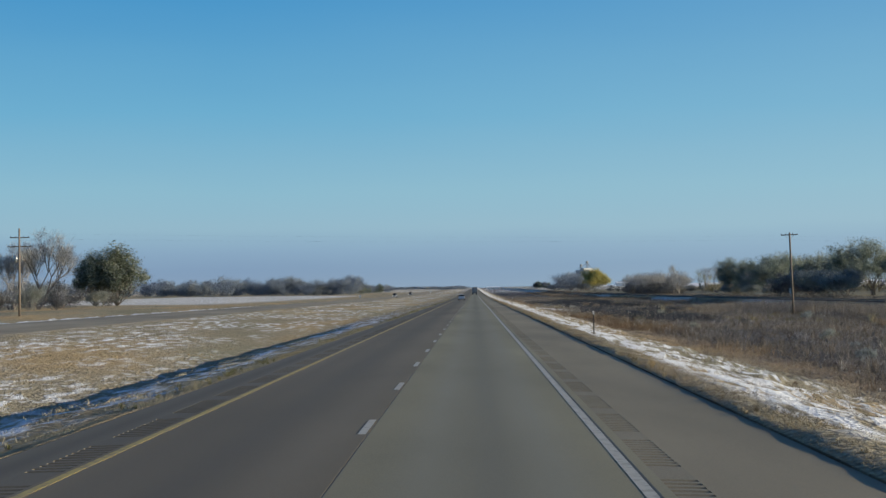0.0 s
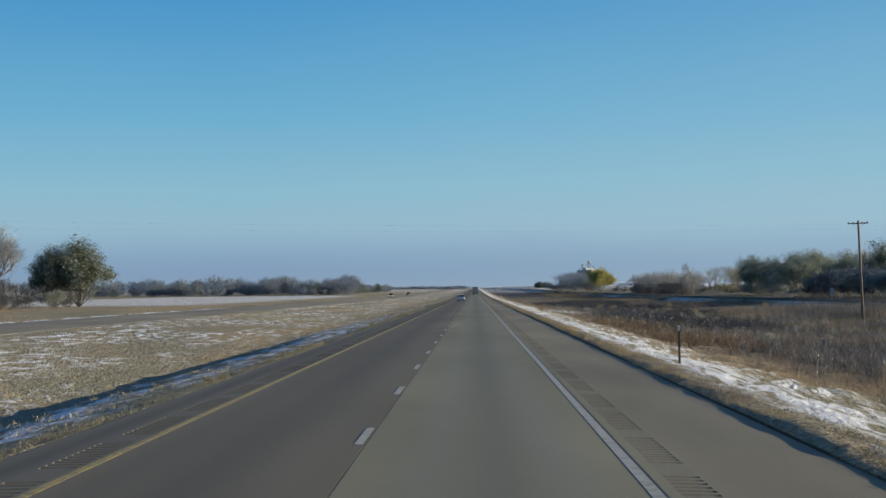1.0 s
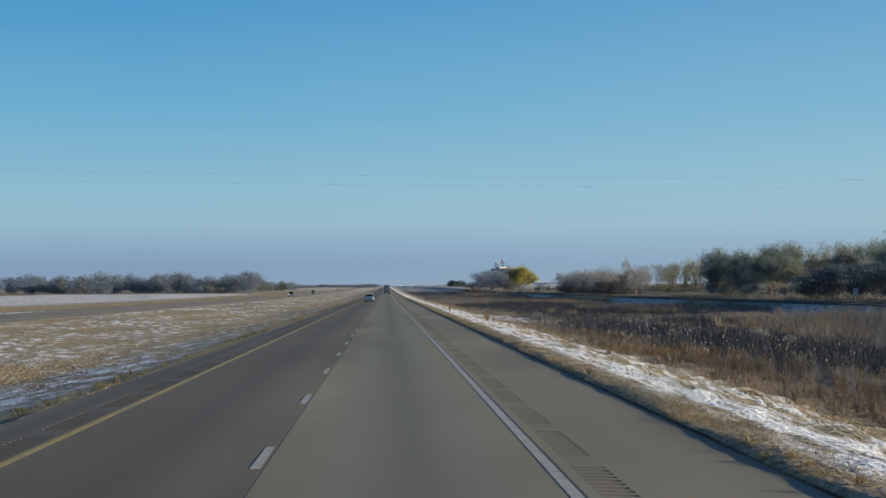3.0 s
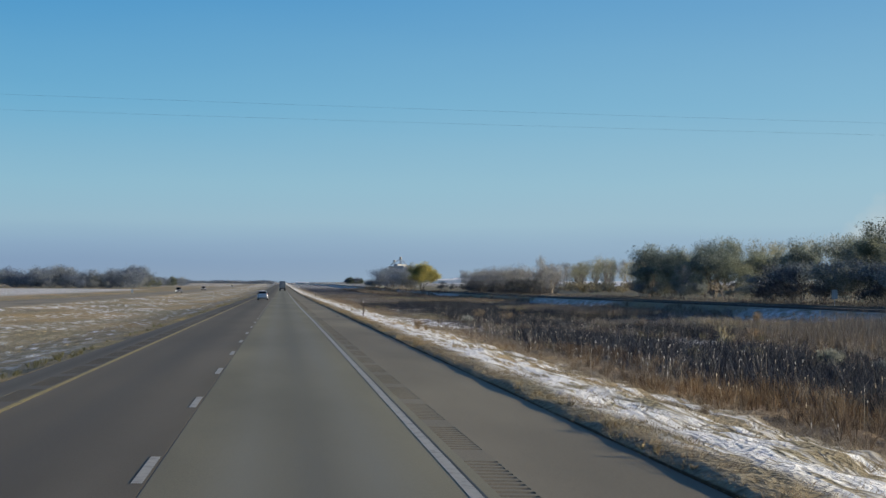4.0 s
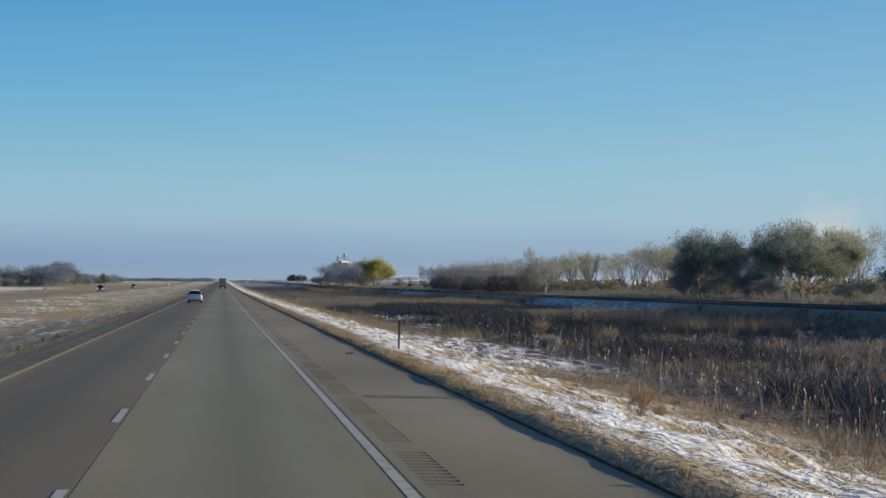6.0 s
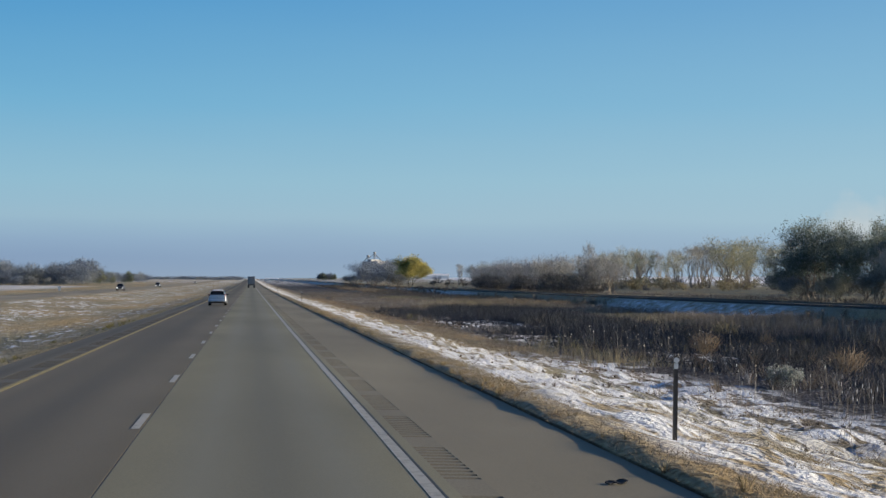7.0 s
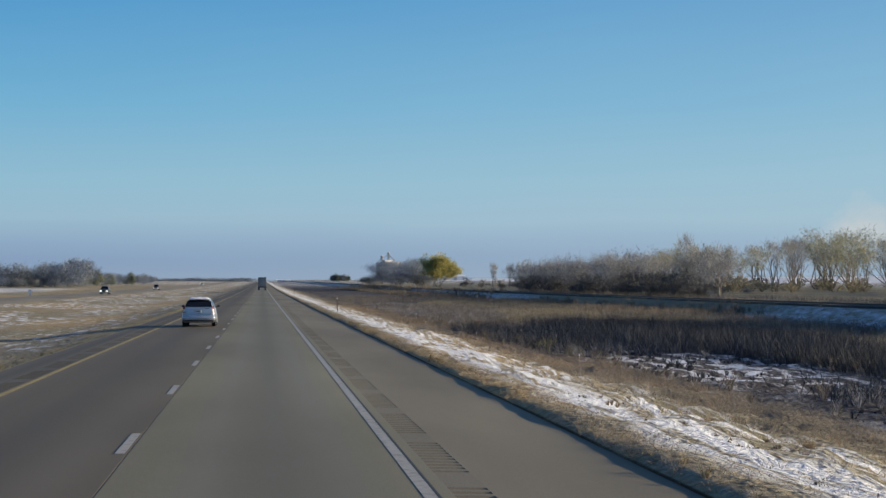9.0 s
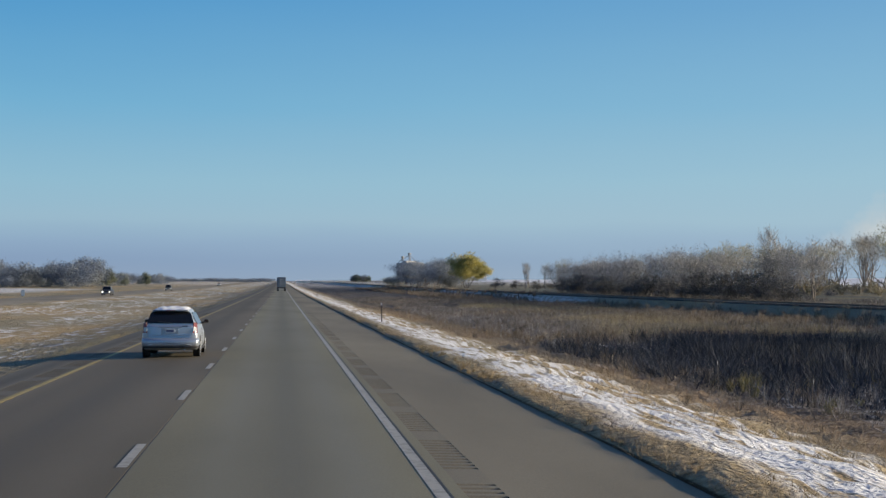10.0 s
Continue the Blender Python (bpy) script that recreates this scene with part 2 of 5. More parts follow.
    def streaks(zone, lo, hi):
        thr = n.new("ShaderNodeMapRange")
        thr.inputs[1].default_value, thr.inputs[2].default_value = lo, hi
        l.new(streaky, thr.inputs[0])
        return math_node(n, l, "MULTIPLY", zone, thr.outputs[0])
    strip = streaks(band(n, l, x, 6.05, 8.0, 0.4), 0.42, 0.50)
    hem = streaks(band(n, l, x, 7.0, 11.5, 1.0), 0.47, 0.56)
    wide = lying(math_node(n, l, "MULTIPLY", band(n, l, x, 6.2, 17.0, 1.0), band(n, l, y, 243.0, 283.0, 5.7)), 0.45, 0.53)
    long = noise_node(n, l, 0.011, g, 2.0)
    drifts = math_node(n, l, "MULTIPLY", band(n, l, y, 660.0, 7290.0, 16.2), band(n, l, long.outputs[0], 0.50, 1.2, 0.04))
    for ya, yb in ((247.0, 283.0), (350.0, 424.0), (552.0, 655.0)):
        drifts = math_node(n, l, "MAXIMUM", drifts, band(n, l, y, ya, yb, 9.0))
    bank = lying(math_node(n, l, "MULTIPLY", band(n, l, x, 51.2, 56.9, 0.8), drifts), 0.38, 0.66)
    pool_zone = math_node(n, l, "MULTIPLY", band(n, l, x, 15.0, 50.0, 2.0), band(n, l, big.outputs[0], 0.47, 1.2, 0.03))
    pool_spots = None
    for xa, xb, ya, yb in ((17.0, 25.0, 327.0, 351.0), (16.0, 21.5, 301.0, 313.0), (18.5, 24.0, 386.0, 400.0), (25.5, 30.5, 206.6, 221.1), (20.5, 25.0, 279.0, 291.0)):
        spot = math_node(n, l, "MULTIPLY", band(n, l, x, xa, xb, 1.5), band(n, l, math_node(n, l, "ADD", y, math_node(n, l, "MULTIPLY", shift, 4.0)), ya, yb, 5.0))
        pool_spots = spot if pool_spots is None else math_node(n, l, "MAXIMUM", pool_spots, spot)
    pool = lying(pool_spots, 0.49, 0.56)
    thin = lying(math_node(n, l, "MULTIPLY", pool_zone, band(n, l, y, 311.9, 567.0, 9.7)), 0.58, 0.68)
    frost = math_node(n, l, "MAXIMUM", lying(math_node(n, l, "MULTIPLY", band(n, l, x, -11.9, -8.5, 0.6), band(n, l, y, -405.0, 174.2, 28.4)), 0.46, 0.58), lying(band(n, l, x, -13.5, -9.2, 0.8), 0.53, 0.63))
    median = lying(math_node(n, l, "MULTIPLY", band(n, l, x, -31.5, -15.0, 1.5), band(n, l, drift.outputs[0], 0.47, 1.2, 0.06)), 0.50, 0.58)
    field = lying(math_node(n, l, "MULTIPLY", band(n, l, x, -170.0, -66.0, 6.0), band(n, l, y, 324.0, 793.8, 20.2)), 0.25, 0.65)
    roadside = lying(math_node(n, l, "MULTIPLY", band(n, l, sp.outputs["X"], -47.4, -45.7, 0.25), band(n, l, y, -405.0, 275.4, 12.2)), 0.36, 0.46)
    far = math_node(n, l, "MAXIMUM", lying(band(n, l, y, 1215.0, 7290.0, 243.0), 0.48, 0.6), lying(math_node(n, l, "MULTIPLY", band(n, l, y, 900.0, 7290.0, 120.0), band(n, l, x, 260.0, 5000.0, 40.0)), 0.25, 0.45))
    total = strip
    open_field = lying(band(n, l, x, 190.0, 4000.0, 30.0), 0.50, 0.60)
    for other in (roadside, hem, wide, bank, pool, thin, frost, median, field, open_field, far):
        total = math_node(n, l, "MAXIMUM", total, other)
    col = mix_node(n, l, total, col, snow.outputs[0])
    col = mix_node(n, l, band(n, l, math_node(n, l, "ADD", sp.outputs["X"], math_node(n, l, "MULTIPLY", shift, 0.06)), 4.6, 4.99, 0.02), col, soil)
    l.new(col, b.inputs["Base Color"])
    b.inputs["Specular IOR Level"].default_value = 0.08
    hgt = math_node(n, l, "ADD", fine.outputs[0], math_node(n, l, "MULTIPLY", mid.outputs[0], 0.9))
    bump_node(n, l, b, hgt, 1.0, 0.2)
    return m


MAT_GROUND = ground_material()
MAT_STRAW = leafy("straw_grass", [(0.20, 0.152, 0.088), (0.32, 0.258, 0.160), (0.42, 0.350, 0.235), (0.255, 0.205, 0.128)], trans=0.15)
MAT_RUST = leafy("rusty_grass", [(0.15, 0.102, 0.066), (0.27, 0.203, 0.138), (0.37, 0.30, 0.218), (0.22, 0.165, 0.114)], trans=0.4)
MAT_REED = leafy("marsh_reed", [(0.075, 0.066, 0.060), (0.14, 0.122, 0.108), (0.22, 0.195, 0.17), (0.34, 0.32, 0.30)], trans=0.15)
# dark reeds; the blue shade among them is put into the colour
MAT_DARKREED = leafy("dark_marsh_reed_with_shade", [(0.017, 0.021, 0.031), (0.030, 0.036, 0.050), (0.050, 0.056, 0.071), (0.115, 0.128, 0.158)], trans=0.1)
MAT_TAN = leafy("pale_reed", [(0.20, 0.17, 0.105), (0.31, 0.27, 0.18), (0.39, 0.35, 0.25), (0.26, 0.225, 0.145)], trans=0.25)
MAT_FLUFF = leafy("cattail_fluff", [(0.55, 0.51, 0.45), (0.72, 0.69, 0.64), (0.82, 0.80, 0.77)], trans=0.3)
MAT_BARK = plain("bark", (0.20, 0.175, 0.155), 0.9, vary=0.35, scale=2.0, bump=0.4)
MAT_JUNIPER = leafy("evergreen_needles", [(0.075, 0.10, 0.075), (0.12, 0.15, 0.115), (0.19, 0.22, 0.18), (0.36, 0.39, 0.37)], trans=0.4)
MAT_GREEN = leafy("late_leaves", [(0.11, 0.138, 0.105), (0.178, 0.21, 0.165), (0.265, 0.292, 0.235), (0.44, 0.465, 0.42)], trans=0.42)
MAT_OLIVE = leafy("yellow_green_leaves", [(0.205, 0.215, 0.15), (0.27, 0.275, 0.20), (0.33, 0.335, 0.255), (0.40, 0.40, 0.37)], trans=0.6)
MAT_GOLD = leafy("golden_leaves", [(0.40, 0.365, 0.125), (0.52, 0.465, 0.18), (0.57, 0.52, 0.24)], trans=0.55)
MAT_TWIG = leafy("frosted_twigs", [(0.265, 0.258, 0.25), (0.325, 0.318, 0.308), (0.40, 0.392, 0.38), (0.50, 0.495, 0.49)], trans=0.3)
# grey twigs with a faint blue of haze mixed into the colour
MAT_DUSK = leafy("grey_twigs", [(0.19, 0.192, 0.20), (0.255, 0.258, 0.268), (0.33, 0.332, 0.342), (0.455, 0.458, 0.468)], trans=0.25)
# darkened to carry the shade at the foot of the hedgerow
MAT_THICKET = leafy("dark_thicket_twigs", [(0.085, 0.085, 0.09), (0.12, 0.119, 0.122), (0.165, 0.162, 0.165), (0.23, 0.228, 0.23)], trans=0.15)
MAT_BRUSH = leafy("tan_brush", [(0.17, 0.15, 0.10), (0.25, 0.22, 0.15), (0.33, 0.29, 0.21), (0.26, 0.26, 0.18)], trans=0.3)
MAT_SHRUB = leafy("shaded_shrub_leaves", [(0.179, 0.202, 0.185), (0.246, 0.269, 0.252), (0.314, 0.336, 0.325), (0.403, 0.420, 0.414)], trans=0.6)
MAT_TALLREED = leafy("brown_grey_reed", [(0.085, 0.073, 0.066), (0.145, 0.127, 0.115), (0.215, 0.193, 0.175), (0.32, 0.30, 0.285)], trans=0.2)
# pale blue-grey: the haze of distance is put into this colour
MAT_HAZED_WOOD = leafy("hazed_wood_twigs", [(0.165, 0.20, 0.255), (0.22, 0.255, 0.31), (0.285, 0.32, 0.37)], trans=0.35)
MAT_WEED_BROWN = leafy("brown_weed_stems", [(0.095, 0.072, 0.056), (0.165, 0.131, 0.102), (0.24, 0.20, 0.16), (0.36, 0.33, 0.29)], trans=0.3)
MAT_WEED_GREY = leafy("frosted_weed_stems", [(0.12, 0.108, 0.105), (0.20, 0.182, 0.175), (0.30, 0.28, 0.27), (0.50, 0.485, 0.475)], trans=0.3)
MAT_WEED_RUST = leafy("rusty_weed_stems", [(0.085, 0.055, 0.036), (0.14, 0.096, 0.064), (0.205, 0.148, 0.104), (0.29, 0.235, 0.18)], trans=0.3)
MAT_WEED_OLIVE = leafy("olive_weed_stems", [(0.12, 0.115, 0.055), (0.20, 0.185, 0.090), (0.29, 0.265, 0.145)], trans=0.35)
MAT_SLOPE = leafy("pale_slope_grass", [(0.20, 0.155, 0.113), (0.31, 0.252, 0.19), (0.41, 0.352, 0.28), (0.26, 0.207, 0.155)], trans=0.4)
MAT_MEDIAN = leafy("bleached_median_grass", [(0.347, 0.286, 0.185), (0.493, 0.420, 0.286), (0.627, 0.549, 0.398), (0.426, 0.358, 0.241)], trans=0.3)
MAT_POLE = plain("weathered_pole_wood", (0.20, 0.16, 0.125), 0.85, vary=0.3, scale=1.5)
MAT_WIRE = plain("dark_wire", (0.05, 0.05, 0.055), 0.5)
MAT_STEEL = plain("galvanised_steel", (0.42, 0.43, 0.44), 0.45, 0.7)
MAT_BRONZE = plain("post_brown_steel", (0.085, 0.070, 0.060), 0.6)
MAT_DULLSTEEL = plain("weathered_dull_steel", (0.17, 0.18, 0.20), 0.6, 0.3)
MAT_CONCRETE = plain("silo_concrete", (0.38, 0.38, 0.385), 0.85, vary=0.12, scale=0.15)
MAT_BALLAST = plain("track_ballast", (0.055, 0.052, 0.055), 0.95, vary=0.4, scale=2.0, bump=0.6)
MAT_SILVER = plain("silver_car_paint", (0.40, 0.44, 0.51), 0.30, 0.5, vary=0.06)
MAT_GLASS = plain("dark_tinted_glass", (0.012, 0.013, 0.015), 0.06, vary=0.05)
MAT_RUBBER = plain("tyre_rubber", (0.018, 0.018, 0.019), 0.85)
MAT_TRIM = plain("black_plastic_trim", (0.025, 0.025, 0.027), 0.6)
MAT_REDLAMP = plain("red_lamp_lens", (0.22, 0.05, 0.06), 0.2)
MAT_CLEARLAMP = plain("clear_lamp_lens", (0.62, 0.62, 0.62), 0.12)
MAT_SNOW = plain("roof_snow", (0.82, 0.83, 0.85), 0.7, vary=0.06, scale=5.0, bump=0.3)
MAT_PLATE = plain("plate_white", (0.55, 0.57, 0.60), 0.5)
MAT_BAR = plain("plate_bar_blue", (0.08, 0.10, 0.20), 0.5)
MAT_WHITECAR = plain("white_vehicle_paint", (0.70, 0.70, 0.70), 0.3)
MAT_DARKCAR = plain("dark_vehicle_paint", (0.03, 0.03, 0.035), 0.3)
MAT_TRAILER = plain("trailer_grey", (0.22, 0.23, 0.25), 0.5, vary=0.2, scale=1.0)
lamp_m, lamp_n, lamp_l, lamp_b = material("lit_headlamp", 0.2)
lamp_b.inputs["Emission Color"].default_value, lamp_b.inputs["Emission Strength"].default_value = (1.0, 0.95, 0.85, 1), 2.5
MAT_HEADLAMP = lamp_m


# ---- mesh helpers ----
def part(name, bm, mat, parent=None, label="", smooth=False):
    """Links a bmesh as one mesh object under a thing or a part."""
    me = bpy.data.meshes.new(name)
    bm.to_mesh(me)
    bm.free()
    me.materials.append(mat)
    me.polygons.foreach_set("use_smooth", [bool(smooth)] * len(me.polygons))
    ob = new(name, me)
    if parent:
        ob.parent = parent
    if label:
        ob["label"] = label
    return ob


def shared(name, me, parent, m):
    """One more object on a mesh that alike pieces share."""
    ob = new(name, me)
    ob.parent = parent
    ob.matrix_basis = m
    return ob


def mesh_np(name, verts, faces, mat, smooth=False):
    """A mesh from arrays: verts (n, 3), faces (m, 3 or 4)."""
    me = bpy.data.meshes.new(name)
    k = faces.shape[1]
    me.vertices.add(len(verts))
    me.vertices.foreach_set("co", np.ascontiguousarray(verts, dtype=np.float32).ravel())
    me.loops.add(faces.size)
    me.loops.foreach_set("vertex_index", np.ascontiguousarray(faces, dtype=np.int32).ravel())
    me.polygons.add(len(faces))
    me.polygons.foreach_set("loop_start", np.arange(0, faces.size, k, dtype=np.int32))
    me.polygons.foreach_set("use_smooth", np.full(len(faces), bool(smooth)))
    me.materials.append(mat)
    me.update(calc_edges=True)
    return me


def empty(name, m=None):
    ob = new(name)
    if m:
        ob.matrix_basis = m
    return ob


def box(bm, x0, x1, y0, y1, z0, z1, bevel=0.0):
    r = bmesh.ops.create_cube(bm, size=1.0, matrix=Matrix.Translation(((x0 + x1) / 2, (y0 + y1) / 2, (z0 + z1) / 2)) @ Matrix.Diagonal((x1 - x0, y1 - y0, z1 - z0, 1)))
    if bevel:
        vs = set(r["verts"])
        es = [e for e in bm.edges if e.verts[0] in vs and e.verts[1] in vs]
        bmesh.ops.bevel(bm, geom=es, offset=bevel, segments=2, affect="EDGES", profile=0.5)
    return bm


def boxed(x0, x1, y0, y1, z0, z1, bevel=0.0):
    return box(bmesh.new(), x0, x1, y0, y1, z0, z1, bevel)


def tube(bm, a, b, r0, r1, n=8, caps=True):
    a, b = Vector(a), Vector(b)
    d = b - a
    m = Matrix.Translation((a + b) / 2) @ d.to_track_quat("Z", "Y").to_matrix().to_4x4()
    bmesh.ops.create_cone(bm, cap_ends=caps, segments=n, radius1=r0, radius2=r1, depth=d.length, matrix=m)
    return bm


def tubed(a, b, r0, r1, n=8):
    return tube(bmesh.new(), a, b, r0, r1, n)


# ---- the ground ----
def along(y):
    """Height of the land along the road: level, then a long slow rise."""
    y = np.asarray(y, dtype=float)
    t = np.clip((y - 340.2) / 567.0, 0, 1)
    return 0.00383 * (np.clip(y - 623.7, 0, None) * (y > 907.2) + (y <= 907.2) * 283.5 * t * t)


PROFILE_X = [-4000, -1500, -600, -300, -200, -150, -100, -75, -60, -52, -48, -46.2, -45.4, -31.5, -30.5, -27, -22, -17, -14.5, -13.3, -11.8, -11.2, -9.5, -7.9, -7.5, -7.2, -7.05,
             4.92, 4.955, 4.972, 5.08, 5.16, 5.5, 6.0, 6.9, 7.8, 8.8, 9.8, 11, 12.5, 15, 20, 28, 36, 44, 49, 54.2, 54.6, 56.3, 56.7, 57.2, 62.4, 63.4, 66, 72, 90, 120, 160, 220, 400, 800, 1700, 4000]
PROFILE_Z = [10, 4, 1.5, 0.6, 0.4, 0.3, 0.2, 0.0, -0.2, -0.6, -0.7, -0.2, -0.35, -0.23, -0.25, -0.42, -0.60, -0.74, -0.78, -0.78, -0.68, -0.62, -0.44, -0.26, -0.19, -0.13, -0.22,
             -0.32, -0.30, -0.138, -0.110, -0.085, -0.068, -0.110, -0.22, -0.37, -0.58, -0.80, -1.05, -1.3, -1.5, -1.6, -1.65, -1.65, -1.6, -1.55, -1.48, -1.3, -0.35, -0.16, -0.12, -0.12, -0.25, -0.5, 0.0, 0.25, 0.4, 0.5, 0.8, 2.0, 5.0, 10.0, 22.0]


def ground_z(x, y):
    """Height of the land; the ditch in the median is deeper along the first stretch."""
    t = np.clip((np.asarray(y, dtype=float) - 75.0) / 90.0, 0, 1)
    ditch = np.interp(x, [-27, -22, -17, -14.5, -13.3, -11.8, -11.2, -9.5, -7.9], [0, 0.16, 0.48, 0.80, 0.80, 0.30, 0.10, 0.05, 0.0])
    return np.interp(x, PROFILE_X, PROFILE_Z) + along(y) - ditch * (1 - t * t * (3 - 2 * t))


def build_ground():
    xs = []
    for a, b in zip(PROFILE_X, PROFILE_X[1:]):
        k = max(1, round((b - a) / 0.45)) if 5.4 < a < 14 else max(1, int((b - a) / 1.6)) if abs(a) < 60 and abs(b) < 64 else max(1, int((b - a) / 40)) if abs(a) < 300 else 2
        xs += [a + (b - a) * i / k for i in range(k)]
    xs = np.array(xs + [PROFILE_X[-1]])
    ys = np.concatenate([np.arange(-120, 0, 6.0), np.arange(0, 380, 0.8), np.arange(380, 500, 2.0), np.arange(500, 980, 10.0), np.geomspace(980, 4900, 40)])
    X, Y = np.meshgrid(xs, ys)
    Z = ground_z(X, Y)
    rng = np.random.default_rng(3)
    lump = rng.normal(0, 1, X.shape)
    lump = (lump + np.roll(lump, 1, 0) + np.roll(lump, 1, 1) + np.roll(lump, -1, 0) + np.roll(lump, -1, 1)) / 3.0
    amp = np.interp(X, [-300, -46, -45.5, -31.5, -30, -8.2, -7.3, 4.98, 5.08, 6.0, 8, 12, 50, 54, 57, 62.5, 64, 300], [0.12, 0.06, 0, 0, 0.05, 0.05, 0.0, 0.0, 0.026, 0.04, 0.09, 0.11, 0.06, 0.0, 0, 0, 0.05, 0.12])
    Z = Z + lump * amp
    ny, nx = X.shape
    idx = np.arange(nx * ny).reshape(ny, nx)
    # leave out the strip under the carriageway
    F = np.stack([idx[:-1, :-1], idx[:-1, 1:], idx[1:, 1:], idx[1:, :-1]], -1).reshape(-1, 4)
    me = mesh_np("ground", np.stack([X, Y, Z], -1).reshape(-1, 3), F, MAT_GROUND, True)
    return tagged(new("ground", me), "flat winter prairie with dead grass, marsh and thin snow", "ground", kind="structure")


build_ground()


# ---- the highway ----
CROWN_X, EDGE_R, YELLOW_X = -1.82, 1.935, -5.51
Y_NEAR, Y_FAR = -120.0, 2120.0
road_ys = np.concatenate([np.arange(Y_NEAR, 560, 16.0), np.arange(560, Y_FAR + 1, 40.0)])


def road_z(x):
    if x > EDGE_R + 0.1:
        return -0.02 * (EDGE_R + 0.1 - CROWN_X) - 0.03 * (x - EDGE_R - 0.1)
    return -0.02 * abs(x - CROWN_X)


def wander(y):
    """Sideways drift of the painted edge: the lane narrows a little further on."""
    t = np.clip((np.asarray(y, dtype=float) - 198.0) / 89.0, 0, 1)
    return -0.115 * t * t * (3 - 2 * t)


def strip_mesh(name, x0, x1, mat, lift=0.0, ys=road_ys, thick=0.25):
    """A long slab of pavement between x0 and x1, with side faces."""
    z0, z1 = road_z(x0) + lift, road_z(x1) + lift
    a = along(ys)
    V = np.stack([np.stack([x + wander(ys) * (1.5 < x < 2.9), ys, a + z], -1) for x, z in ((x0, z0 - thick), (x0, z0), (x1, z1), (x1, z1 - thick))], 1).reshape(-1, 3)
    i = np.arange(len(ys) - 1)[:, None] * 4
    F = np.concatenate([np.concatenate([i + k, i + k + 1, i + k + 5, i + k + 4], 1) for k in range(3)])
    return mesh_np(name, V, F[:, ::-1], mat)


road = tagged(new("road", strip_mesh("road", CROWN_X + 0.012, 2.20, MAT_LANE_R)), "worn grey two-lane highway pavement with painted lines", "road", kind="structure")


def road_piece(name, me, label=""):
    ob = new(name, me)
    ob.parent = road
    if label:
        ob["label"] = label
    return ob


road_piece("left_lane", strip_mesh("left_lane", YELLOW_X - 0.15, CROWN_X - 0.012, MAT_LANE_L), "darker brown asphalt passing lane")
road_piece("outer_shoulder", strip_mesh("outer_shoulder", 2.66, 4.965, MAT_SHOULDER), "pale grey-brown paved shoulder")
road_piece("inner_shoulder", strip_mesh("inner_shoulder", -7.1, -6.2, MAT_SHOULDER_L), "narrow paved inner shoulder")
road_piece("lane_seam", strip_mesh("lane_seam", CROWN_X - 0.012, CROWN_X + 0.012, MAT_TAR_SHADE, -0.006), "dark joint between the lanes")


def rumble(name, x0, x1, mat, start, stop):
    """Milled grooves in groups, cut into the shoulder."""
    ys, zs = [], []
    y = start
    while y < stop:
        for g in range(11):
            ys += [y, y + 0.03, y + 0.07, y + 0.15, y + 0.19]
            zs += [0, 0, -0.032, -0.032, 0]
            y += 0.305
        y += 1.135
    tail = [float(v) for v in road_ys if v > y]
    ys, zs = np.array([Y_NEAR] + ys + tail), np.array([0.0] + zs + [0.0] * len(tail))
    a = along(ys) + zs
    V = np.stack([np.stack([x + wander(ys) * (x > 0), ys, a + road_z(x)], -1) for x in (x0, x1)], 1).reshape(-1, 3)
    i = np.arange(len(ys) - 1)[:, None] * 2
    return mesh_np(name, V, np.concatenate([i, i + 1, i + 3, i + 2], 1), mat)


MAT_RUMBLE = pavement_material("pavement_rumble", (0.190, 0.170, 0.125))
# inner strip darker all over: shade of its grooves taken into the colour
MAT_RUMBLE_L = pavement_material("pavement_inner_rumble_shaded", (0.130, 0.115, 0.088))
road_piece("rumble_strip", rumble("rumble_strip", 2.20, 2.66, MAT_RUMBLE, 0.2, 420.0), "milled rumble grooves in groups")
road_piece("rumble_strip", rumble("rumble_strip", -6.2, YELLOW_X - 0.15, MAT_RUMBLE_L, 0.2, 420.0), "milled rumble grooves in groups")
road_piece("edge_line", strip_mesh("edge_line", EDGE_R - 0.095, EDGE_R + 0.060, MAT_WHITE, 0.004, thick=0.003), "worn white edge line")
road_piece("shoulder_joint", strip_mesh("shoulder_joint", EDGE_R + 0.068, EDGE_R + 0.103, MAT_TAR_SHADE, 0.003, thick=0.002), "dark joint beside the edge line")
road_piece("median_line", strip_mesh("median_line", YELLOW_X - 0.07, YELLOW_X + 0.07, MAT_YELLOW, 0.004, thick=0.003), "worn yellow edge line")

dash_x = CROWN_X - 0.11
dash_bm = box(bmesh.new(), -0.065, 0.065, -1.235, 1.235, 0.0, 0.004)
dash_me = bpy.data.meshes.new("lane_dash")
dash_bm.to_mesh(dash_me)
dash_bm.free()
dash_me.materials.append(MAT_WHITE)
for k in range(-2, 96):
    y = 23.09 + 9.874 * k
    shared("lane_dash", dash_me, road, Matrix.Translation((dash_x, y, road_z(dash_x) + float(along(y)))) @ Matrix.Rotation(0.02, 4, "Y"))


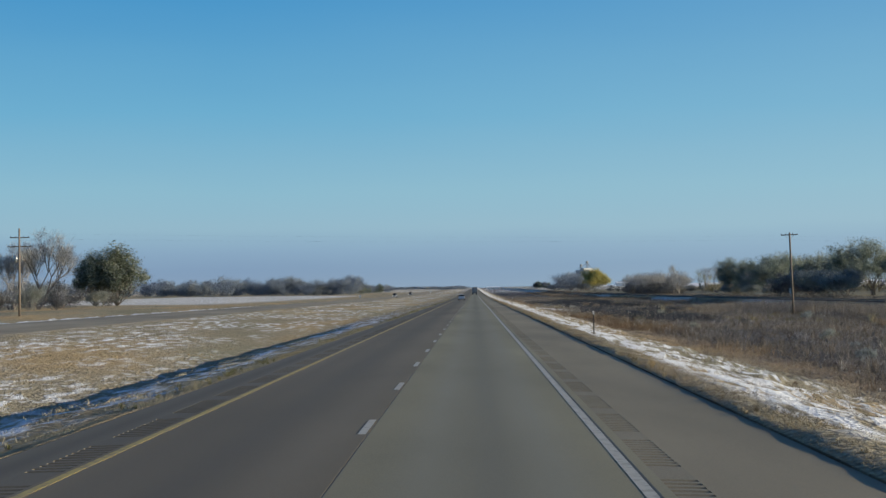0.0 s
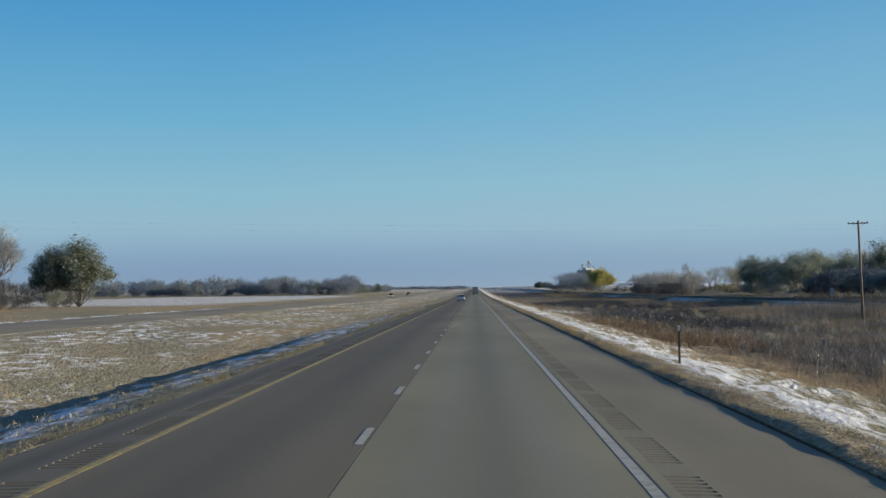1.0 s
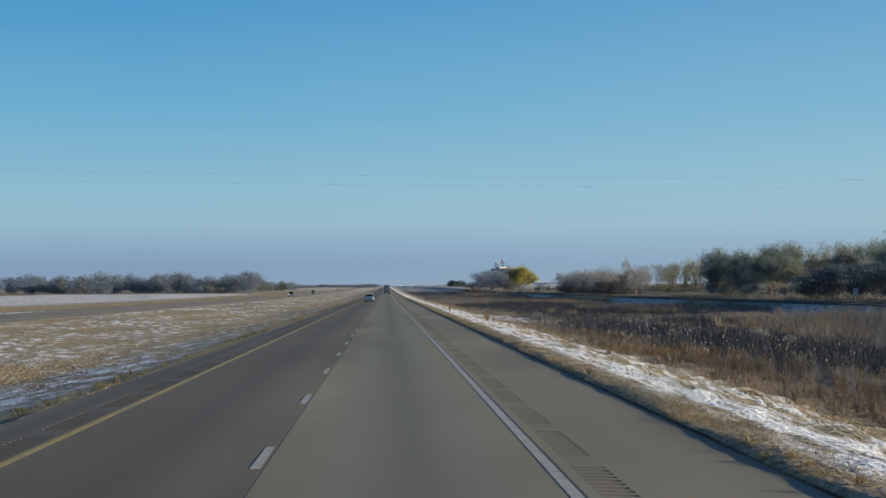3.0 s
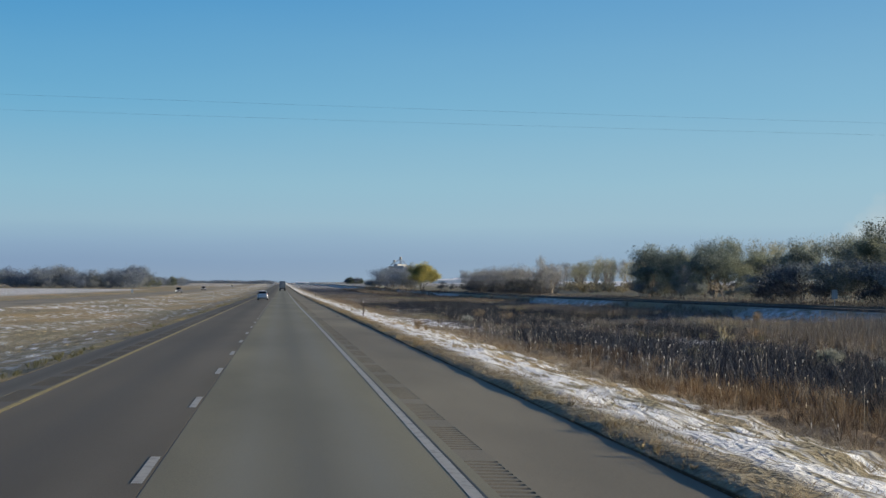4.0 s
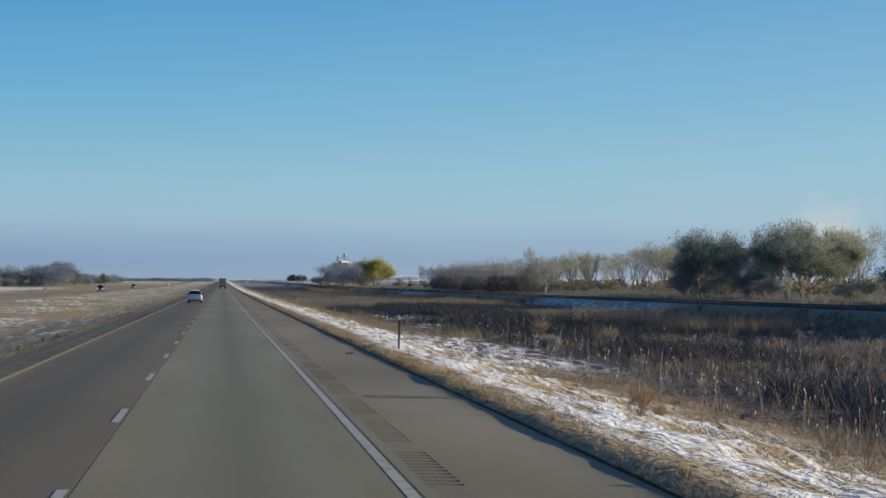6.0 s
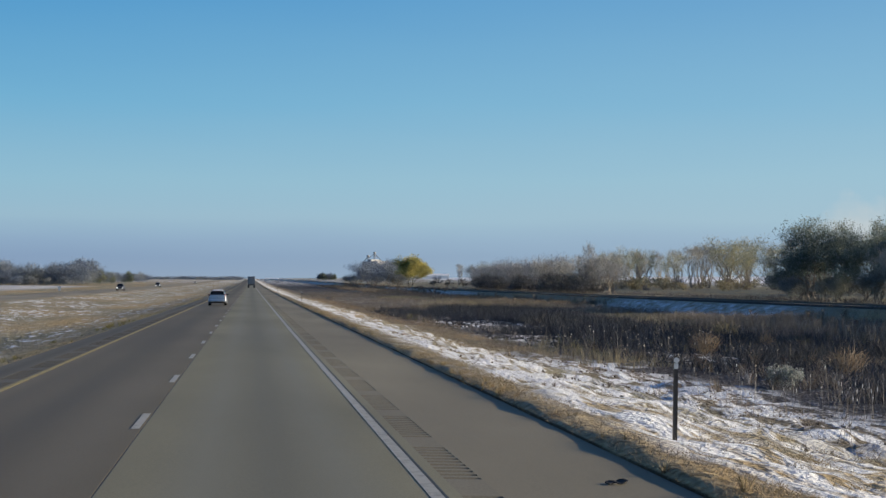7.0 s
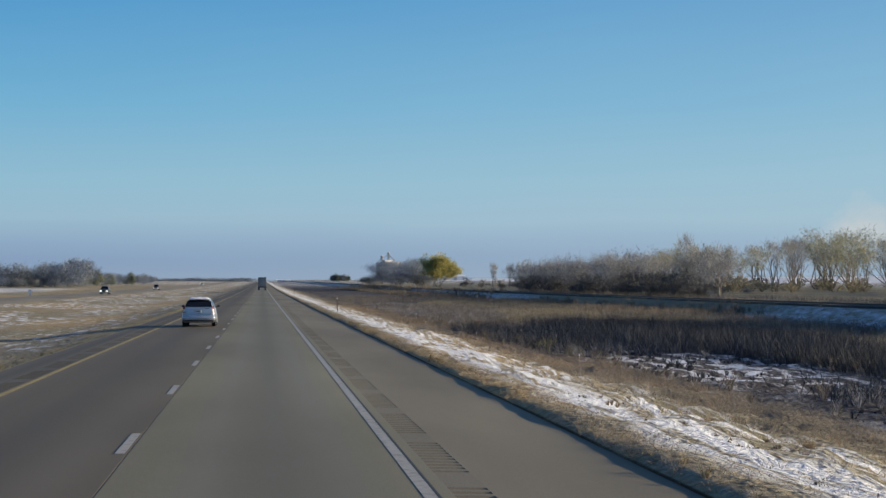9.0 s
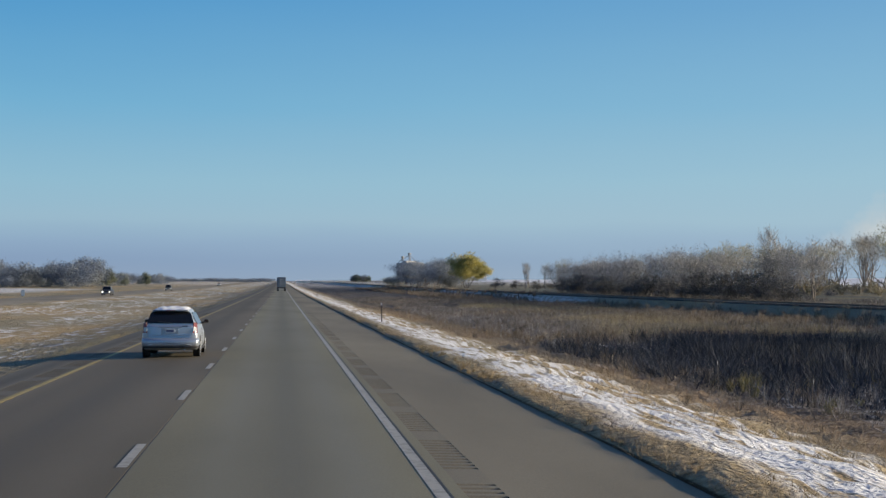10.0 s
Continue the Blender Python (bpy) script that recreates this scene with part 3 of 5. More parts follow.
# a ragged black strip on the pavement, painting in a cast shadow
def lay_shade_streak(x0, x1, y, w=0.05, n=24, jitter=0.05):
    bm = bmesh.new()
    rng = random.Random(int(y))
    pts = [(x0 + (x1 - x0) * i / n, y + rng.uniform(-jitter, jitter)) for i in range(n + 1)]
    rows = [[bm.verts.new((px, py + s * w * rng.uniform(0.3, 0.6), road_z(px) + 0.005)) for px, py in pts] for s in (-1, 1)]
    for i in range(n):
        bm.faces.new((rows[0][i], rows[0][i + 1], rows[1][i + 1], rows[1][i]))
    return part("shade_streak", bm, MAT_TAR_SHADE, road)


def tyre_scrap(x, y):
    """A torn, curled strip of tread lying on the shoulder."""
    bm = bmesh.new()
    rows = []
    for i in range(15):
        t = i / 14
        px, pz = -0.13 + 0.26 * t, 0.008 + 0.022 * abs(math.sin(t * 5.2)) * (0.4 + t)
        rows.append([bm.verts.new((px + 0.02 * math.sin(9 * t), -0.06 + 0.03 * math.sin(7 * t), pz)), bm.verts.new((px, 0.06 + 0.02 * math.sin(11 * t), pz + 0.01)),
                     bm.verts.new((px, 0.06 + 0.02 * math.sin(11 * t), pz + 0.024)), bm.verts.new((px + 0.02 * math.sin(9 * t), -0.06 + 0.03 * math.sin(7 * t), pz + 0.014))])
    for a, b in zip(rows, rows[1:]):
        for k in range(4):
            bm.faces.new((a[k], a[(k + 1) % 4], b[(k + 1) % 4], b[k]))
    bm.faces.new(rows[0][::-1])
    bm.faces.new(rows[-1])
    ob = part("tyre_scrap", bm, MAT_RUBBER)
    ob.matrix_basis = Matrix.Translation((x, y, road_z(x))) @ Matrix.Rotation(0.25, 4, "Z")
    return tagged(ob, "torn black strip of tyre rubber on the shoulder", "tyre debris")


tyre_scrap(4.2, 233.4)
# streaks of cast shadow across shoulder and lane, laid as black strips
lay_shade_streak(0.7, 2.05, 215.2, 0.05)
lay_shade_streak(2.8, 4.88, 215.0, 0.22)
lay_shade_streak(2.8, 4.88, 215.4, 0.10)

# opposite carriageway beyond the median
far_a = along(road_ys)
V = np.stack([np.stack([np.full_like(road_ys, x), road_ys, far_a + z], -1) for x, z in ((-45.2, -0.45), (-45.2, -0.22), (-38.5, -0.1), (-31.8, -0.22), (-31.8, -0.45))], 1).reshape(-1, 3)
i5 = np.arange(len(road_ys) - 1)[:, None] * 5
F = np.concatenate([np.concatenate([i5 + k, i5 + k + 5, i5 + k + 6, i5 + k + 1], 1) for k in range(4)])
tagged(new("opposite_road", mesh_np("opposite_road", V, F[:, ::-1], MAT_FAR_ROAD)), "grey opposite carriageway beyond the grass median", "road", kind="structure")


# ---- trees ----
def grow(seed, h, spread, trunk=0.25, levels=4, kids=3, stems=1, lift=0.35, low=1.7, fork=(0.35, 0.95), leafy_levels=None, taper=0.0, bole=1.0):
    """Skeleton of a tree: limbs (a, b, r0, r1) and twig tips, scaled to its height and spread."""
    rng = random.Random(seed)
    limbs, tips = [], []

    def go(p, d, ln, r, lev):
        steps = 2
        for s in range(steps):
            q = p + d * (ln / steps)
            limbs.append((p, q, r * (1 - 0.25 * s / steps), r * (1 - 0.25 * (s + 1) / steps)))
            p = q
            d = (d + Vector((rng.gauss(0, 0.10), rng.gauss(0, 0.10), rng.gauss(0.04, 0.06)))).normalized()
            if lev <= (leafy_levels if leafy_levels is not None else 3 - (stems == 1)):
                tips.append((p.copy(), d.copy()))
        if lev == 0:
            return
        for k in range(kids + (1 if rng.random() < 0.4 else 0)):
            az, sp = rng.uniform(0, 2 * math.pi), rng.uniform(*fork)
            side = Vector((math.cos(az), math.sin(az), 0))
            nd = (d * math.cos(sp) + side * math.sin(sp) + Vector((0, 0, lift * 0.4))).normalized()
            go(p.copy(), nd, ln / (bole if lev == levels else 1.0) * rng.uniform(0.58, 0.86), r * 0.62, lev - 1)

    for s in range(stems):
        lean = Vector((rng.gauss(0, 0.12 + 0.16 * (stems > 1)), rng.gauss(0, 0.12 + 0.16 * (stems > 1)), 1)).normalized()
        go(Vector((rng.gauss(0, 0.006 * h) * (stems > 1), rng.gauss(0, 0.006 * h) * (stems > 1), -0.02 * h)), lean, h * trunk * bole * rng.uniform(0.8, 1.2), h * 0.024 / stems ** 0.5, levels)
    pts = np.array([t[0] for t in tips])
    top = np.percentile(pts[:, 2], 99)
    wide = np.percentile(np.hypot(pts[:, 0], pts[:, 1]), 95)
    def fit(p):
        q = np.array(p) * (spread / 2 / wide, spread / 2 / wide, 1.0)
        z = q[..., 2] / top
        q[..., :2] = q[..., :2] * (1 + taper * (0.5 - np.clip(z, 0, 1)[..., None]))
        q[..., 2] = h * np.sign(z) * np.abs(z) ** low
        return q

    limbs = [(fit(a), fit(b), r0, r1) for a, b, r0, r1 in limbs]
    return limbs, fit(pts), np.array([t[1] for t in tips])


def limb_arrays(limbs, n=3, thin=0.045):
    V, F = [], []
    thin = min(thin, 0.5 * max(q[2] for q in limbs))
    for a, b, r0, r1 in limbs:
        if r0 < thin:
            continue
        d = (b - a) / (np.linalg.norm(b - a) + 1e-9)
        u = np.cross(d, (0.31, 0.87, 0.11))
        u /= np.linalg.norm(u)
        w = np.cross(d, u)
        k = len(V) * 2 * n
        ang = np.arange(n) * 2 * np.pi / n
        ring = np.cos(ang)[:, None] * u + np.sin(ang)[:, None] * w
        V.append(np.concatenate([a + ring * r0, b + ring * r1]))
        i = np.arange(n)
        j = (i + 1) % n
        F.append(np.stack([k + i, k + j, k + n + j, k + n + i], 1))
    return np.concatenate(V), np.concatenate(F)


def leaf_arrays(tips, seed, per, radius, size, slim=0.6):
    """Leaves: small lozenge-shaped blades round every tip, at all slants."""
    rng = np.random.default_rng(seed)
    off = rng.normal(0, 1, (len(tips) * per, 3))
    off *= (radius * 1.9 * rng.uniform(0, 1, len(off)) ** 0.45 / np.linalg.norm(off, axis=1))[:, None]
    c = np.repeat(tips, per, 0) + off * (1, 1, 0.8)
    d = rng.normal(0, 1, c.shape)
    d /= np.linalg.norm(d, axis=1)[:, None]
    e = np.cross(d, rng.normal(0, 1, c.shape))
    e /= np.linalg.norm(e, axis=1)[:, None]
    s = size * rng.uniform(0.5, 1.4, (len(c), 1))
    V = np.stack([c - d * s * 0.5, c + e * s * slim * 0.5, c + d * s * 0.5, c - e * s * slim * 0.5], 1).reshape(-1, 3)
    V[:, 2] = np.maximum(V[:, 2], 0.1)
    return V, np.arange(len(V)).reshape(-1, 4)


def twig_arrays(tips, dirs, seed, per, length, width):
    """Bare twigs: long thin blades that spray outward from every tip."""
    rng = np.random.default_rng(seed)
    c = np.repeat(tips, per, 0) + rng.normal(0, 0.3 * length, (len(tips) * per, 3))
    d = np.repeat(dirs, per, 0) + rng.normal(0, 0.55, c.shape) + (0, 0, 0.25)
    d /= np.linalg.norm(d, axis=1)[:, None]
    e = np.cross(d, rng.normal(0, 1, c.shape))
    e /= np.linalg.norm(e, axis=1)[:, None]
    s = length * rng.uniform(0.5, 1.3, (len(c), 1))
    w = width * rng.uniform(0.7, 1.3, (len(c), 1))
    V = np.stack([c, c + d * s * 0.5 + e * w * 0.5, c + d * s, c + d * s * 0.5 - e * w * 0.5], 1).reshape(-1, 3)
    V[:, 2] = np.maximum(V[:, 2], 0.05)
    return V, np.arange(len(V)).reshape(-1, 4)


def tree_kind(seed, h, spread, mat, leaf=None, twig=None, **grown):
    """Arrays of one kind of tree: limbs and crown."""
    limbs, tips, dirs = grow(seed, h, spread, **grown)
    wood = limb_arrays(limbs)
    parts = []
    if leaf:
        parts.append(leaf_arrays(tips, seed + 1, *leaf))
    if twig:
        parts.append(twig_arrays(tips, dirs, seed + 2, *twig))
    V = np.concatenate([p[0] for p in parts])
    off = np.cumsum([0] + [len(p[0]) for p in parts[:-1]])
    F = np.concatenate([p[1] + o for p, o in zip(parts, off)])
    return {"h": h, "wood": wood, "crown": (V, F), "mat": mat,
            "wood_me": mesh_np("trunk", *wood, MAT_BARK), "crown_me": mesh_np("crown", V, F, mat)}


KINDS = {
    "juniper": tree_kind(11, 12.0, 9.0, MAT_JUNIPER, leaf=(11, 0.42, 0.25), trunk=0.13, levels=4, kids=4, stems=3, low=1.2, lift=0.25, fork=(0.45, 1.1), taper=0.8, leafy_levels=3, bole=0.2),
    "green_round": tree_kind(21, 10.0, 11.5, MAT_GREEN, leaf=(16, 0.34, 0.17), twig=(1, 0.9, 0.05), trunk=0.15, levels=4, kids=3, stems=4, lift=0.35, low=1.2, fork=(0.4, 1.1), leafy_levels=2, taper=0.45, bole=0.55),
    "green_tall": tree_kind(34, 11.5, 9.5, MAT_GREEN, leaf=(16, 0.34, 0.17), twig=(1, 0.9, 0.05), trunk=0.18, levels=4, kids=3, stems=4, lift=0.6, low=1.12, fork=(0.3, 0.95), leafy_levels=2, taper=0.35, bole=0.6),
    "olive": tree_kind(41, 13.0, 8.0, MAT_OLIVE, leaf=(4, 0.45, 0.24), twig=(3, 1.0, 0.05), trunk=0.17, levels=4, kids=2, stems=3, lift=0.4, low=1.1, fork=(0.3, 0.8), leafy_levels=3, taper=0.35, bole=0.5),
    "olive_wide": tree_kind(47, 12.0, 10.0, MAT_OLIVE, leaf=(4, 0.5, 0.24), twig=(3, 1.0, 0.05), trunk=0.22, levels=4, kids=2, stems=4, lift=0.4, low=1.15, fork=(0.3, 0.8), leafy_levels=3, taper=0.35, bole=0.5),
    "gold": tree_kind(52, 12.0, 13.0, MAT_GOLD, leaf=(16, 0.8, 0.36), trunk=0.10, levels=4, kids=3, stems=7, lift=0.2, low=1.15, fork=(0.4, 1.15), taper=0.7),
    "bare": tree_kind(61, 12.0, 7.5, MAT_TWIG, twig=(5, 1.1, 0.045), trunk=0.20, levels=4, kids=2, stems=3, lift=0.5, low=1.1, fork=(0.25, 0.7), leafy_levels=3, taper=0.35, bole=0.5),
    "bare_big": tree_kind(65, 13.0, 13.0, MAT_TWIG, twig=(11, 1.1, 0.04), trunk=0.24, levels=4, kids=3, stems=2, lift=0.3, low=1.1, fork=(0.3, 0.8), leafy_levels=3, taper=0.4),
    "bare_wide": tree_kind(72, 10.0, 10.0, MAT_TWIG, twig=(4, 1.0, 0.045), trunk=0.22, levels=4, kids=2, stems=4, lift=0.7, low=1.1, fork=(0.25, 0.7), leafy_levels=2),
    "grey_thicket": tree_kind(83, 6.0, 8.0, MAT_THICKET, twig=(4, 1.0, 0.10), trunk=0.16, levels=3, kids=3, stems=4, lift=0.4),
    "grey_tree": tree_kind(94, 10.0, 9.5, MAT_DUSK, leaf=(5, 0.72, 0.22), twig=(1, 1.1, 0.05), trunk=0.14, levels=4, kids=2, stems=5, lift=0.6, low=1.3, fork=(0.25, 0.75), leafy_levels=2, taper=0.4, bole=0.4),
    "far_tree": tree_kind(98, 10.0, 10.0, MAT_HAZED_WOOD, leaf=(20, 0.85, 0.24), trunk=0.14, levels=3, kids=3, stems=4, lift=0.5, low=1.35, leafy_levels=2),
    "tan_brush": tree_kind(96, 2.5, 4.0, MAT_BRUSH, twig=(5, 0.6, 0.07), trunk=0.16, levels=2, kids=3, stems=4, lift=0.4),
    "weed": tree_kind(97, 1.0, 1.3, MAT_RUST, twig=(7, 0.22, 0.012), trunk=0.12, levels=3, kids=2, stems=5, low=1.3),
    "dark_shrub": tree_kind(95, 5.0, 7.0, MAT_SHRUB, leaf=(20, 0.5, 0.19), trunk=0.12, levels=3, kids=3, stems=4, low=1.3),
}
NAMED = {
    "juniper": ("dark green evergreen tree dusted with frost", "evergreen tree"),
    "green_round": ("round broadleaf tree with late dark green leaves", "tree"),
    "green_tall": ("tall broadleaf tree with frosted green leaves", "tree"),
    "olive": ("tall slender tree with thin yellow-green leaves", "tree"),
    "olive_wide": ("spreading tree with thin yellow-green leaves and bare limbs", "tree"),
    "gold": ("round willow tree with golden yellow leaves", "tree"),
    "bare": ("bare deciduous tree with pale frosted twigs", "tree"),
    "bare_big": ("large spreading bare tree with thick dark limbs", "tree"),
    "bare_wide": ("wide bare tree with frosted branching twigs", "tree"),
    "grey_thicket": ("grey-brown leafless thicket beside the railway", "bush"),
    "grey_tree": ("dense grey leafless tree in a hedgerow", "tree"),
    "far_tree": ("dense grey leafless tree with a rounded crown", "tree"),
    "tan_brush": ("low tan leafless brush on the field edge", "bush"),
    "weed": ("rusty brown dead weed clump on the ditch slope", "weed"),
    "dark_shrub": ("low dense grey-green shrub beside the railway", "shrub"),
}
tree_rng = random.Random(5)
FIRST = {}


def plant(kind, x, y, h, wide=1.0, sink=0.0):
    """Sets one tree of a kind on the ground, h metres high."""
    k = KINDS[kind]
    z = float(ground_z(x, y)) - 0.1 - sink * h
    s = h / k["h"]
    m = Matrix.Translation((x, y, z)) @ Matrix.Rotation(tree_rng.uniform(0, 6.28), 4, "Z") @ Matrix.Diagonal((s * wide, s * wide, s, 1))
    if kind in FIRST:
        return copy_thing(FIRST[kind], m)
    label, cat = NAMED[kind]
    ob = empty(cat.split()[-1] if cat != "evergreen tree" else "evergreen_tree", m)
    for name, me in (("trunk", k["wood_me"]), ("crown", k["crown_me"])):
        c = new(name, me)
        c.parent = ob
    tagged(ob, label, cat, "trees along the highway")
    FIRST[kind] = ob
    return ob


def wood_of(name, label, spots, every, sink=0.0):
    """A far wood as one mesh: many trees of several kinds, their crowns and limbs joined."""
    V, F, M, off = [], [], [], 0
    mats = []
    for kind, x, y, h, wide in spots:
        k = KINDS[kind]
        z, s, a = float(ground_z(x, y)) - 0.2 - sink * h, h / k["h"], tree_rng.uniform(0, 6.28)
        R = np.array([[math.cos(a), -math.sin(a), 0], [math.sin(a), math.cos(a), 0], [0, 0, 1]])
        for key, mat in (("wood", MAT_BARK), ("crown", k["mat"])):
            v, f = k[key]
            f = f[::every] if key == "crown" else f[:9]
            if mat not in mats:
                mats.append(mat)
            used, f = np.unique(f, return_inverse=True)
            v, f = v[used], f.reshape(-1, 4)
            if key == "crown":
                mid = v.reshape(-1, 4, 3).mean(1, keepdims=True)
                v = (mid + (v.reshape(-1, 4, 3) - mid) * (1, 1, 1) * every ** 0.45).reshape(-1, 3)
            V.append((v * (s * wide, s * wide, s)) @ R.T + (x, y, z))
            F.append(f + off)
            M.append(np.full(len(f), mats.index(mat), dtype=np.int32))
            off += len(v)
    me = mesh_np(name, np.concatenate(V), np.concatenate(F), mats[0])
    for mat in mats[1:]:
        me.materials.append(mat)
    me.polygons.foreach_set("material_index", np.concatenate(M))
    return tagged(new(name, me), label, "woodland", kind="stuff")


# beside the frontage, left of the highway
for spec in (("juniper", -88.0, 311.0, 11.6, 1.35), ("juniper", -83.2, 312.7, 13.6, 1.2), ("bare_big", -79.2, 243.0, 13.4, 1.0), ("bare_big", -84.5, 246.2, 11.0, 1.0), ("grey_tree", -82.0, 236.5, 6.5, 1.1), ("grey_tree", -79.0, 256.0, 5.5, 1.2), ("bare", -92.0, 252.7, 11.0, 1.0),
             ("dark_shrub", -84.0, 250.3, 4.6, 1.1), ("grey_thicket", -80.0, 257.6, 5.0, 1.0), ("dark_shrub", -88.0, 275.4, 4.5, 1.2), ("grey_thicket", -95.0, 283.5, 6.0, 1.2),
             ("bare", -99.0, 267.3, 9.0, 1.0), ("grey_thicket", -74.0, 236.5, 4.0, 0.9), ("dark_shrub", -76.0, 230.0, 4.0, 0.8)):
    plant(*spec)
for x, y, h in ((-79, 239.8, 3.2), (-86, 243.0, 4.0), (-90, 260.8, 5.0), (-83, 267.3, 4.2), (-78, 279.5, 3.5), (-86, 288.4, 4.4), (-92, 298.1, 5.0), (-98, 243.0, 5.0), (-82, 301.3, 3.6)):
    plant(tree_rng.choice(("grey_thicket", "dark_shrub", "grey_thicket")), x, y, h, 1.2)
# green grove beyond the railway
for spec in (("green_round", 74.0, 387.2, 10.3, 1.1), ("green_round", 77.0, 379.1, 7.0, 1.2), ("green_round", 81.0, 365.3, 8.0, 1.2), ("green_tall", 86.0, 393.7, 9.5, 1.2), ("green_tall", 89.0, 369.4, 10.5, 1.1), ("green_round", 79.0, 402.6, 7.5, 1.2), ("green_tall", 79.0, 392.0, 11.8, 0.95), ("green_tall", 82.0, 375.0, 12.4, 1.1), ("green_round", 88.0, 382.3, 11.0, 1.0),
             ("bare_wide", 74.0, 371.0, 6.2, 0.9), ("green_tall", 83.0, 332.9, 11.2, 1.1), ("green_round", 86.0, 322.4, 9.5, 1.0), ("green_tall", 85.0, 311.0, 12.6, 1.0),
             ("grey_thicket", 83.0, 356.4, 3.0, 1.1), ("dark_shrub", 74.0, 335.3, 2.8, 1.4), ("dark_shrub", 76.0, 320.8, 6.2, 1.3),
             ("green_round", 87.0, 296.5, 11.5, 1.1), ("green_tall", 90.0, 283.5, 12.0, 1.1), ("dark_shrub", 77.0, 301.3, 6.0, 1.3), ("dark_shrub", 78.0, 285.1, 6.0, 1.3),
             ("juniper", 92.0, 271.4, 11.0, 1.1), ("bare_wide", 76.0, 327.2, 7.0, 0.9), ("olive_wide", 110.0, 421.2, 12.5, 1.1), ("olive_wide", 119.0, 426.1, 12.0, 1.0), ("olive", 104.0, 405.0, 11.0, 1.0), ("bare", 124.0, 417.2, 12.0, 1.0), ("grey_thicket", 76.0, 396.9, 3.5, 1.2)):
    plant(*spec)
for i in range(9):
    plant(tree_rng.choice(("dark_shrub", "grey_thicket", "dark_shrub")), 73.5 + tree_rng.uniform(-1, 4), 272.2 + i * 6.64, tree_rng.uniform(4.2, 6.4) * (1.0), 1.25)
for x, y, h in ((73.5, 361.3, 3.2), (75.0, 371.0, 3.8), (73.0, 379.1, 3.0), (76.5, 385.6, 3.6), (74.0, 394.5, 3.4), (77.5, 404.2, 4.2), (80.0, 409.1, 3.6)):
    plant("dark_shrub" if y % 2 else "grey_thicket", x, y, h, 1.2)
# thin row of tall trees far back on the field, over low brush
row_rng = random.Random(8)
for i in range(40):
    y = 818 - i * 6.8 + row_rng.uniform(-3.2, 3.2)
    plant(row_rng.choice(("olive", "bare", "olive_wide", "olive", "bare")), 141 + row_rng.uniform(-8, 16) - i * 0.3, y, row_rng.uniform(11.0, 15.5), row_rng.uniform(1.1, 1.5))
for x, y, h in ((150, 522.5, 14.5), (154, 500.6, 15), (148, 536.2, 13.5), (157, 479.5, 15), (151, 464.9, 14), (140, 437.4, 13), (146, 417.2, 14)):
    plant(row_rng.choice(("olive", "olive_wide")), x, y, h, 1.0)
wood_of("field_brush", "low tan and grey brush along the field edge",
        [("tan_brush" if row_rng.random() < 0.75 else "grey_thicket", 128 + row_rng.uniform(-34, 26), row_rng.uniform(389, 818), row_rng.uniform(1.2, 3.4), row_rng.uniform(1.2, 2.0)) for i in range(150)], 6)
# grey hedgerow along the railway
for i in range(34):
    t = i / 33
    y = 690 - 199 * t + row_rng.uniform(-4, 4)
    x = 81 - 10 * min(1, t * 1.35) + 4 * max(0, t - 0.8) * 5 + row_rng.uniform(-2.5, 6)
    plant("bare_wide" if i % 5 == 3 else "grey_tree", x, y, row_rng.uniform(11.0, 13.0) + 1.5 * (1 - t) * row_rng.uniform(0.5, 1), row_rng.uniform(1.1, 1.35))
for i in range(40):
    t = i / 39
    plant("grey_thicket", 79 - 9 * min(1, t * 1.35) + row_rng.uniform(-3, 3), 690 - 197.6 * t, row_rng.uniform(3.6, 5.4), 1.3)
plant("bare", 74.0, 511.9, 11.6, 0.8)
plant("bare", 93.0, 820.5, 10.5, 0.8)
plant("bare", 97.0, 834.3, 10.0, 0.8)
plant("grey_thicket", 84.0, 834.3, 4.5, 1.2)
plant("gold", 78.0, 874.8, 13.2, 1.3)
for spec in (("olive_wide", 88.0, 733.1, 9.0, 1.0), ("olive", 84.0, 712.8, 8.0, 1.0), ("bare", 92.0, 777.6, 9.0, 0.9), ("grey_thicket", 84.0, 749.2, 3.5, 1.2), ("grey_thicket", 85.0, 797.9, 3.5, 1.2)):
    plant(*spec)
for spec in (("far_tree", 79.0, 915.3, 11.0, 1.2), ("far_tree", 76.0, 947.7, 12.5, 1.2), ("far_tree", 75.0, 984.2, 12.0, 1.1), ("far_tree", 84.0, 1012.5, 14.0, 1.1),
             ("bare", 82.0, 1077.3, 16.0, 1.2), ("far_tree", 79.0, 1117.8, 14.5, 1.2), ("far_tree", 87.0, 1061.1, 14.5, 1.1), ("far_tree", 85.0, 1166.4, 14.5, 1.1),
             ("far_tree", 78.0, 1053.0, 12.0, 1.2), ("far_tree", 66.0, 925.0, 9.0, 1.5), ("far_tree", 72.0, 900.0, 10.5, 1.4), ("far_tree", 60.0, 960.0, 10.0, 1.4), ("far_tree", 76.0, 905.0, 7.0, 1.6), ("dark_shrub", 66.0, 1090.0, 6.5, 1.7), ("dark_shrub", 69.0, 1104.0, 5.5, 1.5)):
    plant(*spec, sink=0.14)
# dead weeds by the ditch
plant("weed", 8.9, 215.1, 0.75, 0.8)
plant("weed", 9.5, 215.6, 0.6, 0.8)
plant("weed", 9.7, 302.9, 0.40, 0.8)
plant("weed", 10.4, 304.6, 0.32, 0.8)
for i in range(14):
    plant("weed", row_rng.uniform(9.3, 14.0), row_rng.uniform(32, 420), row_rng.uniform(0.25, 0.42), row_rng.uniform(0.7, 1.0))
